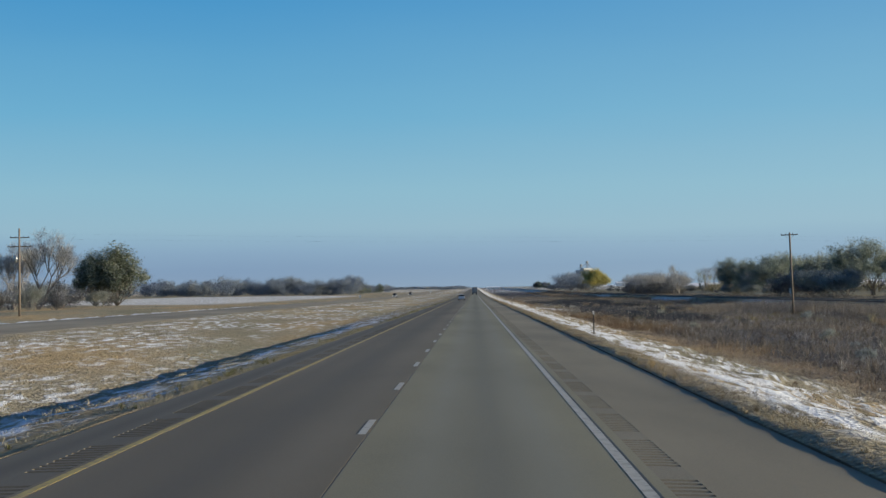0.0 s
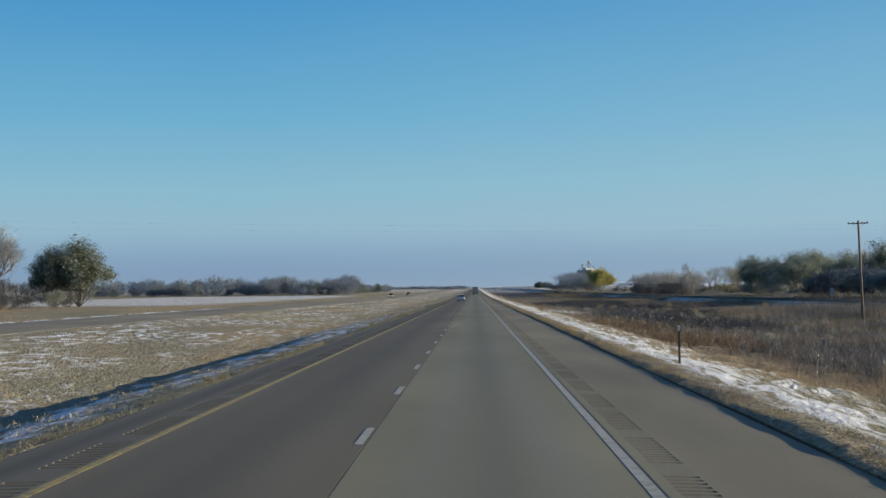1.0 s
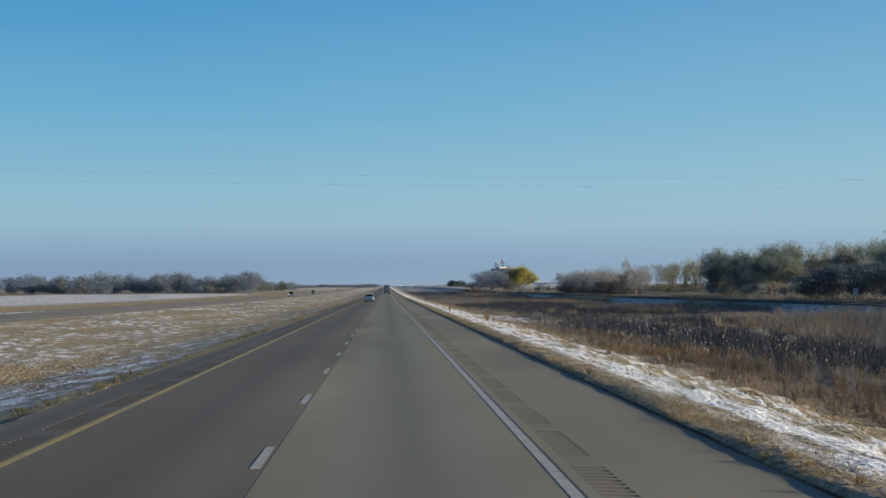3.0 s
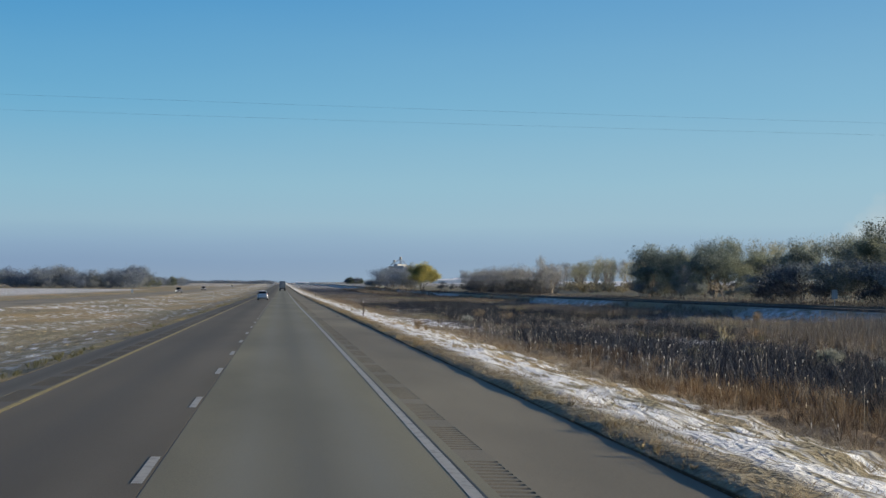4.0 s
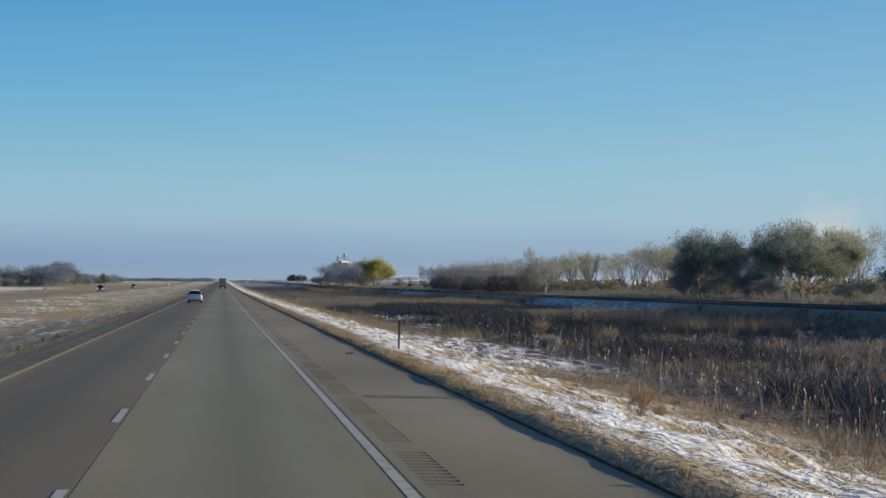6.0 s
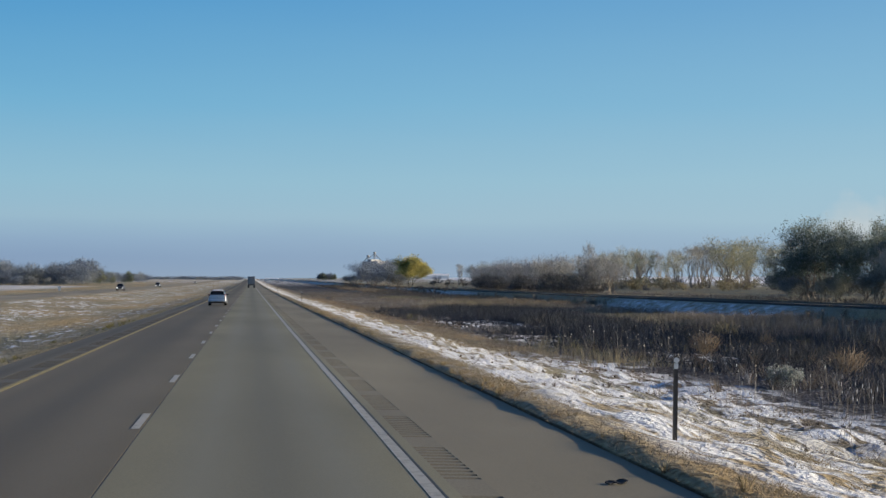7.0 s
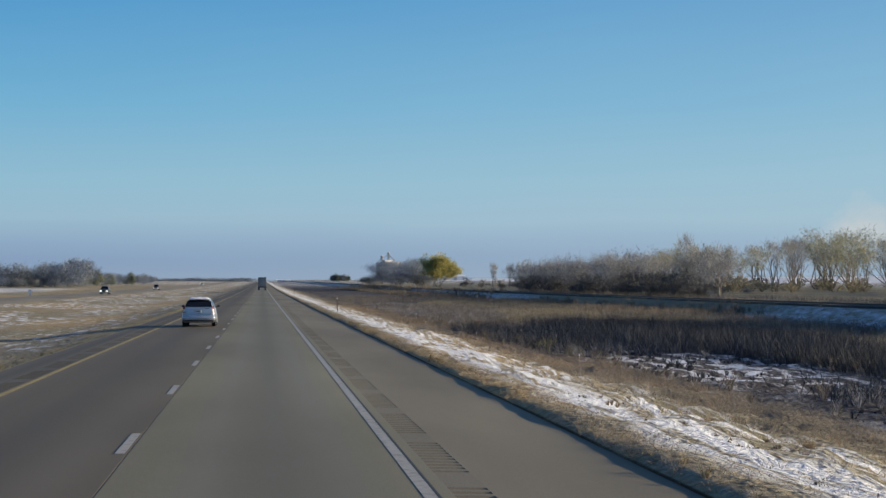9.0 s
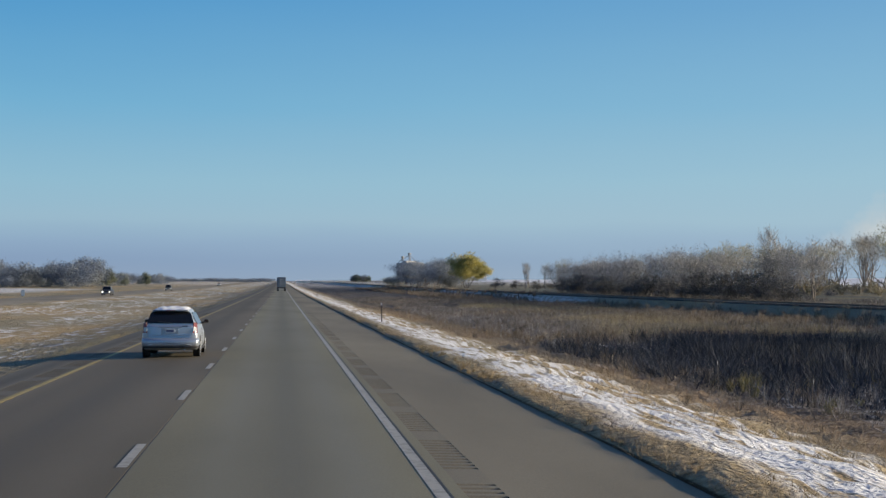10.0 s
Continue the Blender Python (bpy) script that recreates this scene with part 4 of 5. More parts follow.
wood_of("marsh_brush", "low tan and dark brush clumps scattered in the marsh",
        [(row_rng.choice(("tan_brush", "grey_thicket", "weed", "dark_shrub")), row_rng.uniform(16.5, 50.0), row_rng.uniform(48, 320), row_rng.uniform(0.6, 1.4), row_rng.uniform(0.7, 1.1)) for i in range(60)], 5)
# far woods, with distance haze painted into their colour
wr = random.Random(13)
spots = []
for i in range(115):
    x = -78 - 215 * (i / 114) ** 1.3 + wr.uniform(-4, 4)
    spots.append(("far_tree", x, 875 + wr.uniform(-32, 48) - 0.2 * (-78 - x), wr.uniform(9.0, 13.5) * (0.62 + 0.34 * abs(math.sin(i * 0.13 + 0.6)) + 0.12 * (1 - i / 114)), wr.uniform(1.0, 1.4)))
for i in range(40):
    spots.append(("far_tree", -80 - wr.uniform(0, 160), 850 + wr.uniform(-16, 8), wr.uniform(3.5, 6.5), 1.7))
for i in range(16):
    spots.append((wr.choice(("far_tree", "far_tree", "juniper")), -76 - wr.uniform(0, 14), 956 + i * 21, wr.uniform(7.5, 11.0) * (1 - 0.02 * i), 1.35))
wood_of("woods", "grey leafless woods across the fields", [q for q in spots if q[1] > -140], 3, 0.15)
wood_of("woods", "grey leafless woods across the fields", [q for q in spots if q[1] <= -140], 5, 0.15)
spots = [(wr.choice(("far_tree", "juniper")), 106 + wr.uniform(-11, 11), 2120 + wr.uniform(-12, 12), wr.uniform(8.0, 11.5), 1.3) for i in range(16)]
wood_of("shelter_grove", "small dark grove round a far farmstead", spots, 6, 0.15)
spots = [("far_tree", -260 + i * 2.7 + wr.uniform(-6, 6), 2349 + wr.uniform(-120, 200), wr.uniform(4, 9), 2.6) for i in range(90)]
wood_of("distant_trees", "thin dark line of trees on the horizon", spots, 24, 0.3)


# ---- grass, reeds ----
def blades(name, label, mat, x0, x1, spans, seed, h0, h1, w, lean=0.35, thin=None):
    """Upright blades in tufts over x0..x1; spans: (y0, y1, tufts per square metre, blades a tuft, tuft radius)."""
    rng = np.random.default_rng(seed)
    P = []
    for ya, yb, dens, per, rad in spans:
        n = int((x1 - x0) * (yb - ya) * dens)
        c = np.stack([rng.uniform(x0, x1, n), rng.uniform(ya, yb, n)], 1)
        if thin is not None:
            c = c[rng.uniform(0, 1, n) < thin(c[:, 0], c[:, 1])]
        big = np.repeat(rng.uniform(0.6, 1.25, len(c)), per)
        p = np.repeat(c, per, 0) + rng.normal(0, rad, (len(c) * per, 2))
        P.append(np.concatenate([p, big[:, None]], 1))
    P = np.concatenate(P)
    P = P[(P[:, 0] > x0 - 0.03) & (P[:, 0] < x1 + 0.3)]
    n = len(P)
    base = np.stack([P[:, 0], P[:, 1], ground_z(P[:, 0], P[:, 1]) - 0.03], 1)
    hh = rng.uniform(h0, h1, n) * P[:, 2]
    az = rng.uniform(0, 2 * np.pi, n)
    side = np.stack([np.cos(az), np.sin(az), np.zeros(n)], 1) * (w * rng.uniform(0.6, 1.4, n))[:, None]
    tip = base + np.stack([rng.normal(0, lean, n) * hh, rng.normal(0, lean, n) * hh, hh], 1)
    V = np.stack([base - side, base + side, tip], 1).reshape(-1, 3)
    me = mesh_np(name, V, np.arange(3 * n).reshape(-1, 3), mat)
    return tagged(new(name, me), label, "grass", kind="stuff")


def patches(scale, lo, hi, seed):
    """A smooth random field for thinning growth."""
    rng = np.random.default_rng(seed)
    ks = rng.normal(0, scale, (12, 2))
    ph = rng.uniform(0, 6.28, 12)
    def f(x, y):
        v = sum(np.sin(k[0] * x + k[1] * 0.5 * y + p) for k, p in zip(ks, ph)) / 4.0
        return np.clip((v - lo) / (hi - lo), 0, 1)
    return f


def blob(x, y, cx, cy, rx, ry):
    """1 in the middle of an ellipse, falling to 0 at its rim."""
    return np.clip(1.8 * (1 - ((x - cx) / rx) ** 2 - ((y - cy) / ry) ** 2), 0, 1)


def blobs(spots):
    return lambda x, y: np.clip(sum(blob(x, y, *q) for q in spots), 0, 1)


POOLS = ((17.0, 25.0, 325, 350), (16.0, 21.5, 300, 313), (18.5, 24.0, 386, 400), (25.5, 30.0, 207, 220), (20.5, 25.0, 280, 290))
# stands of dark reed, coloured for the blue shade lying among them
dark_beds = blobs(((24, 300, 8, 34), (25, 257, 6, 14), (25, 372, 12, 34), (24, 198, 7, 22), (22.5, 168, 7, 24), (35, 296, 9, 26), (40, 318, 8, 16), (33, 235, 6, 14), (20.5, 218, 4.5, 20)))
tan_beds = blobs(((38, 337, 9, 48), (38, 436, 11, 42), (30, 415, 8, 12), (44, 250, 6, 22), (40, 520, 12, 40)))


def clearing(x, y):
    """Thins growth on the open snowy corner of the slope and on the frozen pools."""
    gap = np.where((y > 241) & (y < 306) & (x < 18.5), 0.05, 1.0)
    for xa, xb, ya, yb in POOLS:
        gap = np.where((x > xa) & (x < xb) & (y > ya) & (y < yb), 0.05, gap)
    return np.where((x < 18) & (y > 288) & (y < 340), 0.35, 1.0) * gap


def marsh_thin(x, y):
    return np.clip(0.06 + patches(0.25, -0.25, 0.2, 9)(x, y), 0, 1) * np.where((y > 241) & (y < 281) & (x < 15.5), 0.04, 1.0) * clearing(x, y) * (1 - 0.8 * dark_beds(x, y))


def bank_open(x, y):
    """Thins growth where drifts lie along the railway bank."""
    return np.where((x > 48.5) & (((y > 247) & (y < 283)) | ((y > 350) & (y < 422)) | ((y > 552) & (y < 655))), 0.06, 1.0)


def near_free(x, y):
    return np.where((y > 243) & (y < 288), 0.06, 1.0) * np.clip(0.35 + patches(0.5, -0.8, 0.2, 6)(x, y), 0, 1)


def weeds(name, label, mat, x0, x1, y0, y1, per_m2, seed, h0, h1, stems, w, keep):
    """Bushy weed clumps: stems that fan out of one root, bend over and carry side shoots."""
    rng = np.random.default_rng(seed)
    n = int((x1 - x0) * (y1 - y0) * per_m2)
    cx, cy = rng.uniform(x0, x1, n), rng.uniform(y0, y1, n)
    ok = rng.uniform(0, 1, n) < keep(cx, cy)
    cx, cy = cx[ok], cy[ok]
    hh = np.repeat(rng.uniform(h0, h1, len(cx)) * rng.uniform(0.75, 1.2, len(cx)), stems)
    cx, cy = np.repeat(cx, stems), np.repeat(cy, stems)
    n = len(cx)
    az, tilt = rng.uniform(0, 2 * np.pi, n), rng.uniform(0, 1, n) ** 0.8 * 0.95
    out = np.stack([np.cos(az), np.sin(az), np.zeros(n)], 1)
    ln = (hh * rng.uniform(0.55, 1.05, n))[:, None]
    up = np.array((0.0, 0.0, 1.0))
    base = np.stack([cx, cy, ground_z(cx, cy) - 0.04], 1) + out * 0.12 * rng.uniform(0, 1, (n, 1)) * hh[:, None]
    t = tilt[:, None]
    mid = base + ln * 0.55 * (out * np.sin(t * 0.7) + up * np.cos(t * 0.7))
    tip = mid + ln * 0.45 * (out * np.sin(t * 1.25) + up * np.cos(t * 1.25))
    saz = rng.uniform(0, 2 * np.pi, n)
    side = np.stack([np.cos(saz), np.sin(saz), np.zeros(n)], 1) * (w * rng.uniform(0.6, 1.4, n))[:, None]
    shoot = mid + ln * 0.38 * (rng.normal(0, 0.5, (n, 3)) + up * 0.6)
    shoot2 = (mid + tip) / 2 + ln * 0.25 * (rng.normal(0, 0.6, (n, 3)) + up * 0.5)
    V = np.stack([base - side, base + side, mid + side * 0.8, mid - side * 0.8, tip, shoot, shoot2], 1).reshape(-1, 3)
    i = np.arange(n)[:, None] * 7
    F = np.concatenate([i + np.array(f) for f in ((0, 1, 2), (0, 2, 3), (3, 2, 4), (3, 2, 5), (3, 2, 6))])
    return tagged(new(name, mesh_np(name, V, F, mat)), label, "weeds", kind="stuff")


blades("verge_grass", "matted dry grass along the pavement edge", MAT_STRAW, 5.0, 6.2, ((6, 267, 52, 9, 0.07), (267, 364, 38, 8, 0.08), (364, 454, 12, 7, 0.08)), 1, 0.03, 0.11, 0.005, 1.1, patches(0.9, -1.2, -0.2, 2))
blades("edge_tufts", "taller dry tufts at the pavement edge", MAT_SLOPE, 4.98, 5.6, ((6, 454, 13.0, 16, 0.06),), 73, 0.05, 0.20, 0.005, 0.8, patches(0.6, -0.5, 0.2, 33))
weeds("edge_clumps", "dense dry grass clumps hanging over the pavement edge", MAT_STRAW, 5.0, 5.4, 8, 400, 2.6, 75, 0.10, 0.26, 26, 0.007, patches(0.8, -0.6, 0.3, 76))
blades("snow_grass", "sparse dry grass poking through snow", MAT_STRAW, 6.0, 9.6, ((8, 324, 12, 7, 0.07), (324, 454, 5, 6, 0.08)), 21, 0.03, 0.11, 0.005, 1.0, patches(1.1, -0.5, 0.6, 3))
blades("slope_grass", "pale and rusty dead grass on the ditch slope", MAT_SLOPE, 11.4, 15.8, ((10, 340, 7.0, 9, 0.12), (340, 518, 4, 7, 0.12)), 31, 0.10, 0.38, 0.007, 0.9, near_free)
blades("pale_slope_grass", "pale matted grass between snow and ditch", MAT_STRAW, 8.6, 13.5, ((10, 340, 6, 8, 0.10), (340, 518, 4, 7, 0.12)), 33, 0.05, 0.20, 0.006, 1.0, near_free)
weeds("slope_weeds", "rusty brown weed clumps on the ditch slope", MAT_WEED_BROWN, 11.6, 17.5, 14, 520, 0.55, 34, 0.25, 0.75, 18, 0.006, lambda x, y: clearing(x, y) * np.clip(0.12 + patches(0.35, 0.0, 0.5, 35)(x, y), 0, 1))
weeds("brown_weeds", "bushy brown dead weeds crowding the marsh", MAT_WEED_BROWN, 15.5, 50.0, 30, 520, 0.50, 36, 0.35, 0.95, 24, 0.010, lambda x, y: clearing(x, y) * (1 - 0.9 * dark_beds(x, y)) * np.clip(0.08 + patches(0.14, -0.25, 0.35, 37)(x, y), 0, 1))
weeds("frosted_weeds", "grey frosted dead weeds crowding the marsh", MAT_WEED_GREY, 16.0, 50.0, 30, 520, 0.50, 38, 0.35, 0.9, 24, 0.009, lambda x, y: clearing(x, y) * (1 - 0.85 * dark_beds(x, y)) * np.clip(0.10 + patches(0.16, -0.2, 0.35, 39)(x, y), 0, 1))
weeds("frost_tops", "low pale frosted brush over the middle of the marsh", MAT_WEED_GREY, 26.0, 48.0, 185, 300, 0.7, 54, 0.4, 0.85, 26, 0.011, lambda x, y: clearing(x, y) * (1 - 0.9 * dark_beds(x, y)) * np.clip(0.25 + patches(0.2, -0.4, 0.3, 55)(x, y), 0, 1))
weeds("rusty_weeds", "tall rusty brown weeds along the foot of the slope", MAT_WEED_RUST, 12.0, 18.5, 110, 204, 1.45, 56, 0.4, 0.95, 24, 0.008, lambda x, y: np.clip(0.2 + patches(0.3, -0.3, 0.4, 57)(x, y), 0, 1))
weeds("olive_weeds", "olive and yellowish weed clumps in the marsh", MAT_WEED_OLIVE, 15.5, 46.0, 60, 470, 0.30, 40, 0.4, 0.85, 26, 0.009, lambda x, y: clearing(x, y) * patches(0.2, 0.55, 0.9, 42)(x, y))
blades("marsh_reeds", "tangled dead reeds with frosted tips in the marsh", MAT_REED, 15.0, 53.0, ((24, 454, 0.9, 9, 0.25), (454, 648, 0.8, 8, 0.3)), 41, 0.3, 0.8, 0.012, 0.85, marsh_thin)
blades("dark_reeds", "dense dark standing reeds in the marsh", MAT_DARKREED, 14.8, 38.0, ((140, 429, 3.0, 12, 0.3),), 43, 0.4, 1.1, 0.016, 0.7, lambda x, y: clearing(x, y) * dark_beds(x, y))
# dark speckle of the pools; these tufts also stand in for their shade
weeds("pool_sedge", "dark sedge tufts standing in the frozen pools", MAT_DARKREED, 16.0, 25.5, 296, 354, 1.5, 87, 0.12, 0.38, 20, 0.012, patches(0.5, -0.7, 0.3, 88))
blades("brown_reeds", "tall brown-grey reeds filling the first marsh", MAT_TALLREED, 16.5, 54.0, ((32, 162, 1.3, 9, 0.3), (162, 267, 0.5, 9, 0.3)), 48, 0.32, 1.05, 0.013, 0.7, lambda x, y: clearing(x, y) * (1 - 0.7 * dark_beds(x, y)) * patches(0.2, -1.2, -0.3, 19)(x, y))
blades("bank_reeds", "tall grey-brown reeds screening the railway bank", MAT_TALLREED, 43.0, 54.0, ((50, 215, 2.2, 10, 0.35), (215, 244, 1.2, 10, 0.35)), 44, 1.1, 2.1, 0.018, 0.25, patches(0.15, -1.3, -0.5, 20))
blades("screen_reeds", "grey-brown reed stand between marsh and railway", MAT_TALLREED, 34.0, 47.0, ((180, 240, 0.9, 10, 0.35), (284, 332, 1.8, 10, 0.35)), 52, 0.9, 1.7, 0.016, 0.3, patches(0.12, -1.0, -0.2, 53))
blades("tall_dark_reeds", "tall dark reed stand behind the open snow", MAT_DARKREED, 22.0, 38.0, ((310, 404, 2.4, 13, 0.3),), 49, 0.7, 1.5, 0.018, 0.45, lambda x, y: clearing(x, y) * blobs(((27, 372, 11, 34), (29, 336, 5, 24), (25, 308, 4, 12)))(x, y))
blades("grey_tan_reeds", "grey-tan matted reeds in the far marsh", MAT_TALLREED, 19.0, 53.0, ((381, 437, 0.7, 8, 0.35), (437, 664, 0.8, 8, 0.4)), 50, 0.4, 0.95, 0.022, 0.7, patches(0.1, -1.0, 0.0, 27))
blades("tall_reeds", "rusty standing reed stalks at the marsh edge", MAT_RUST, 13.4, 16.8, ((24, 502, 0.8, 14, 0.35),), 45, 0.35, 0.95, 0.007, 0.35, lambda x, y: clearing(x, y) * patches(0.3, 0.1, 0.6, 12)(x, y))
blades("frosted_reeds", "tall pale frosted reeds at the edge of open snow", MAT_TAN, 14.5, 19.0, ((275, 300, 0.9, 13, 0.3),), 47, 0.35, 0.9, 0.008, 0.35)
blades("pale_reeds", "pale tan reed beds across the marsh", MAT_TAN, 24.0, 54.0, ((225, 570, 2.2, 10, 0.35),), 46, 0.35, 0.85, 0.016, 0.6, lambda x, y: bank_open(x, y) * tan_beds(x, y))
blades("inner_grass", "dry straw grass along the inner shoulder", MAT_TAN, -8.3, -7.12, ((6, 243, 24, 9, 0.08), (243, 454, 14, 8, 0.08)), 51, 0.04, 0.16, 0.006, 0.8, patches(0.7, -0.5, 0.3, 14))
weeds("inner_weeds", "olive-brown weed tufts hanging over the inner shoulder", MAT_WEED_OLIVE, -8.3, -7.3, 8, 330, 1.6, 89, 0.10, 0.32, 22, 0.008, patches(0.5, -0.3, 0.5, 90))
blades("median_grass", "short dead grass over the wide median", MAT_MEDIAN, -31.0, -8.4, ((16, 340, 1.8, 7, 0.12), (340, 518, 0.9, 7, 0.15)), 61, 0.05, 0.15, 0.012, 0.8, patches(0.12, -0.5, 0.3, 81))
weeds("bank_brush", "low grey-brown brush along the railway bank", MAT_WEED_GREY, 44.0, 55.0, 200, 365, 0.65, 74, 0.6, 1.3, 24, 0.012, lambda x, y: bank_open(x, y) * np.clip(0.15 + patches(0.12, -0.7, 0.1, 75)(x, y), 0, 1))
weeds("mound_brush", "brown brush mounded in front of the railway bank", MAT_WEED_BROWN, 40.0, 55.5, 286, 560, 0.55, 83, 0.6, 1.35, 24, 0.016, lambda x, y: bank_open(x, y) * np.where((y > 348) & (y < 424), 0.1, 1.0) * np.clip(0.4 + patches(0.1, -0.9, 0.0, 84)(x, y), 0, 1))
weeds("snow_tussocks", "low brown grass tussocks poking out of the open snow", MAT_WEED_BROWN, 6.8, 17.5, 238, 310, 2.6, 85, 0.05, 0.16, 18, 0.008, patches(0.9, -0.2, 0.6, 86))
weeds("far_bank_brush", "brown brush hiding the far railway", MAT_WEED_BROWN, 40.0, 58.0, 600, 1050, 0.22, 76, 0.7, 1.5, 24, 0.025, patches(0.08, -1.0, 0.0, 79))
blades("bank_grass", "dead grass on the railway bank", MAT_TAN, 51.0, 56.8, ((97, 648, 0.9, 9, 0.25),), 72, 0.25, 0.7, 0.016, 0.35, lambda x, y: bank_open(x, y) * patches(0.12, -0.3, 0.2, 31)(x, y))
blades("field_grass", "dead grass along the railway and field", MAT_REED, 63.2, 76.0, ((202, 648, 0.8, 8, 0.25),), 71, 0.3, 0.8, 0.03, 0.3)


def cattails(seed):
    """Seed heads on thin stalks, burst and white."""
    rng = np.random.default_rng(seed)
    n = 18000
    x, y = rng.uniform(11.0, 44.0, n) , rng.uniform(32, 518, n)
    near = rng.uniform(0, 1, n) < np.interp(x, [11, 16, 24, 34], [0.8, 0.8, 0.35, 0.08])
    keep = near & (rng.uniform(0, 1, n) < marsh_thin(x, y)) & (patches(0.45, 0.2, 0.7, 22)(x, y) > rng.uniform(0, 1, n)) & (rng.uniform(0, 1, n) < np.where((y < 162) | (y > 304), 0.3, 0.45))
    x, y = np.concatenate([x[keep], rng.uniform(12.5, 26.0, 760), rng.uniform(15.0, 27.0, 110)]), np.concatenate([y[keep], rng.uniform(150, 262, 760), rng.uniform(277, 303, 110)])
    n = len(x)
    z = ground_z(x, y)
    h = rng.uniform(0.35, 1.3, n) + rng.uniform(0, 0.2, n) * (np.arange(n) >= n - 110)
    top = np.stack([x + rng.normal(0, 0.16, n), y + rng.normal(0, 0.16, n), z + h], 1)
    ln, r = rng.uniform(0.05, 0.20, n), rng.uniform(0.008, 0.020, n)
    ang = np.arange(4) * np.pi / 2
    ring = np.stack([np.cos(ang), np.sin(ang), np.zeros(4)], 1)
    V = np.concatenate([(top[:, None, :] + ring[None] * r[:, None, None] - np.array((0, 0, 1)) * (ln * 0.45)[:, None, None]),
                        (top - np.stack([0 * ln, 0 * ln, ln], 1))[:, None, :], top[:, None, :]], 1)
    i = np.arange(n)[:, None] * 6
    F = np.concatenate([np.concatenate([i + k, i + (k + 1) % 4, i + e], 1) for k in range(4) for e in (4, 5)])
    tagged(new("cattail_heads", mesh_np("cattail_heads", V.reshape(-1, 3), F, MAT_FLUFF)), "white fluffy cattail seed heads in the marsh", "cattails", kind="stuff")
    b = np.stack([x, y, z - 0.05], 1)
    s = np.array((0.007, 0.004, 0))
    V = np.stack([b - s, b + s, top + s * 0.6, top - s * 0.6], 1).reshape(-1, 3)
    tagged(new("cattail_stalks", mesh_np("cattail_stalks", V, np.arange(4 * n).reshape(-1, 4), MAT_REED)), "thin brown cattail stalks in the marsh", "cattails", kind="stuff")


cattails(77)


# ---- railway ----
def long_box(name, x0, x1, z0, z1, mat, parent=None, y0=-100.0, y1=1950.0):
    ys = np.concatenate([np.arange(y0, 700, 25.0), np.arange(700, y1 + 1, 60.0)])
    a = along(ys)
    V = np.stack([np.stack([np.full_like(ys, x), ys, a + z], -1) for x, z in ((x0, z0), (x0, z1), (x1, z1), (x1, z0))], 1).reshape(-1, 3)
    i = np.arange(len(ys) - 1)[:, None] * 4
    F = np.concatenate([np.concatenate([i + k, i + k + 1, i + k + 5, i + k + 4], 1) for k in range(3)])
    ob = new(name, mesh_np(name, V, F[:, ::-1], mat))
    if parent:
        ob.parent = parent
    return ob


track = tagged(long_box("railway_track", 57.4, 62.2, -0.6, 0.12, MAT_BALLAST), "dark railway track bed on a low embankment", "railway", kind="structure")
for x in (59.08, 60.52):
    long_box("rail", x - 0.035, x + 0.035, 0.12, 0.25, MAT_TAR_SHADE, track)


# ---- posts, poles, wires ----
def delineator(x, y, h=1.3):
    z = float(ground_z(x, y))
    ob = empty("delineator_post", Matrix.Translation((x, y, z)) @ Matrix.Rotation(random.Random(int(y)).uniform(-0.03, 0.03), 4, "Y"))
    bm = bmesh.new()
    for a, b in ((-0.035, -0.022), (0.022, 0.035)):
        box(bm, a, b, -0.012, 0.012, -0.3, h)
    box(bm, -0.035, 0.035, 0.006, 0.014, -0.3, h)
    part("post", bm, MAT_BRONZE, ob)
    bm = bmesh.new()
    tube(bm, (0, -0.026, h - 0.08), (0, -0.012, h - 0.08), 0.045, 0.045, 14)
    part("reflector", bm, MAT_CLEARLAMP, ob, "round clear reflector")
    part("sheeting", boxed(-0.036, 0.036, -0.0145, -0.0125, h - 0.22, h - 0.13), MAT_CLEARLAMP, ob, "pale reflective band")
    for k in range(6):
        part("bolt_hole", tubed((0, 0.003, 0.2 + k * 0.15), (0, 0.0055, 0.2 + k * 0.15), 0.006, 0.006, 8), MAT_TRIM, ob)
    return tagged(ob, "dark steel roadside delineator post in snowy grass", "marker post", "delineator posts along the shoulder")


for y in (76.0, 238.6, 399.4, 560.4):
    delineator(6.6, y)


def utility_pole(name, x, y, h, arms, lean=0.0):
    """A round wooden pole with cross-arms, insulators and braces. arms: (height, half length)."""
    z = float(ground_z(x, y)) - 0.3
    ob = empty(name, Matrix.Translation((x, y, z)) @ Matrix.Rotation(radians(lean), 4, "Y"))
    part("pole_shaft", tubed((0, 0, 0), (0, 0, h + 0.3), 0.16, 0.11, 12), MAT_POLE, ob, smooth=True)
    for ah, half in arms:
        arm = part("crossarm", boxed(-half, half, 0.10, 0.20, ah + 0.3 - 0.06, ah + 0.3 + 0.06, 0.01), MAT_POLE, ob)
        for sx in (-0.92, -0.4, 0.4, 0.92):
            bm = tubed((sx * half, 0.15, ah + 0.36), (sx * half, 0.15, ah + 0.50), 0.05, 0.035, 8)
            part("insulator", bm, MAT_TRIM, arm)
        for s in (-1, 1):
            part("brace", tubed((0, 0.14, ah - 0.35), (s * half * 0.55, 0.14, ah + 0.24), 0.015, 0.015, 6), MAT_STEEL, ob)
    return tagged(ob, "weathered wooden utility pole with cross-arms", "utility pole", "utility poles")


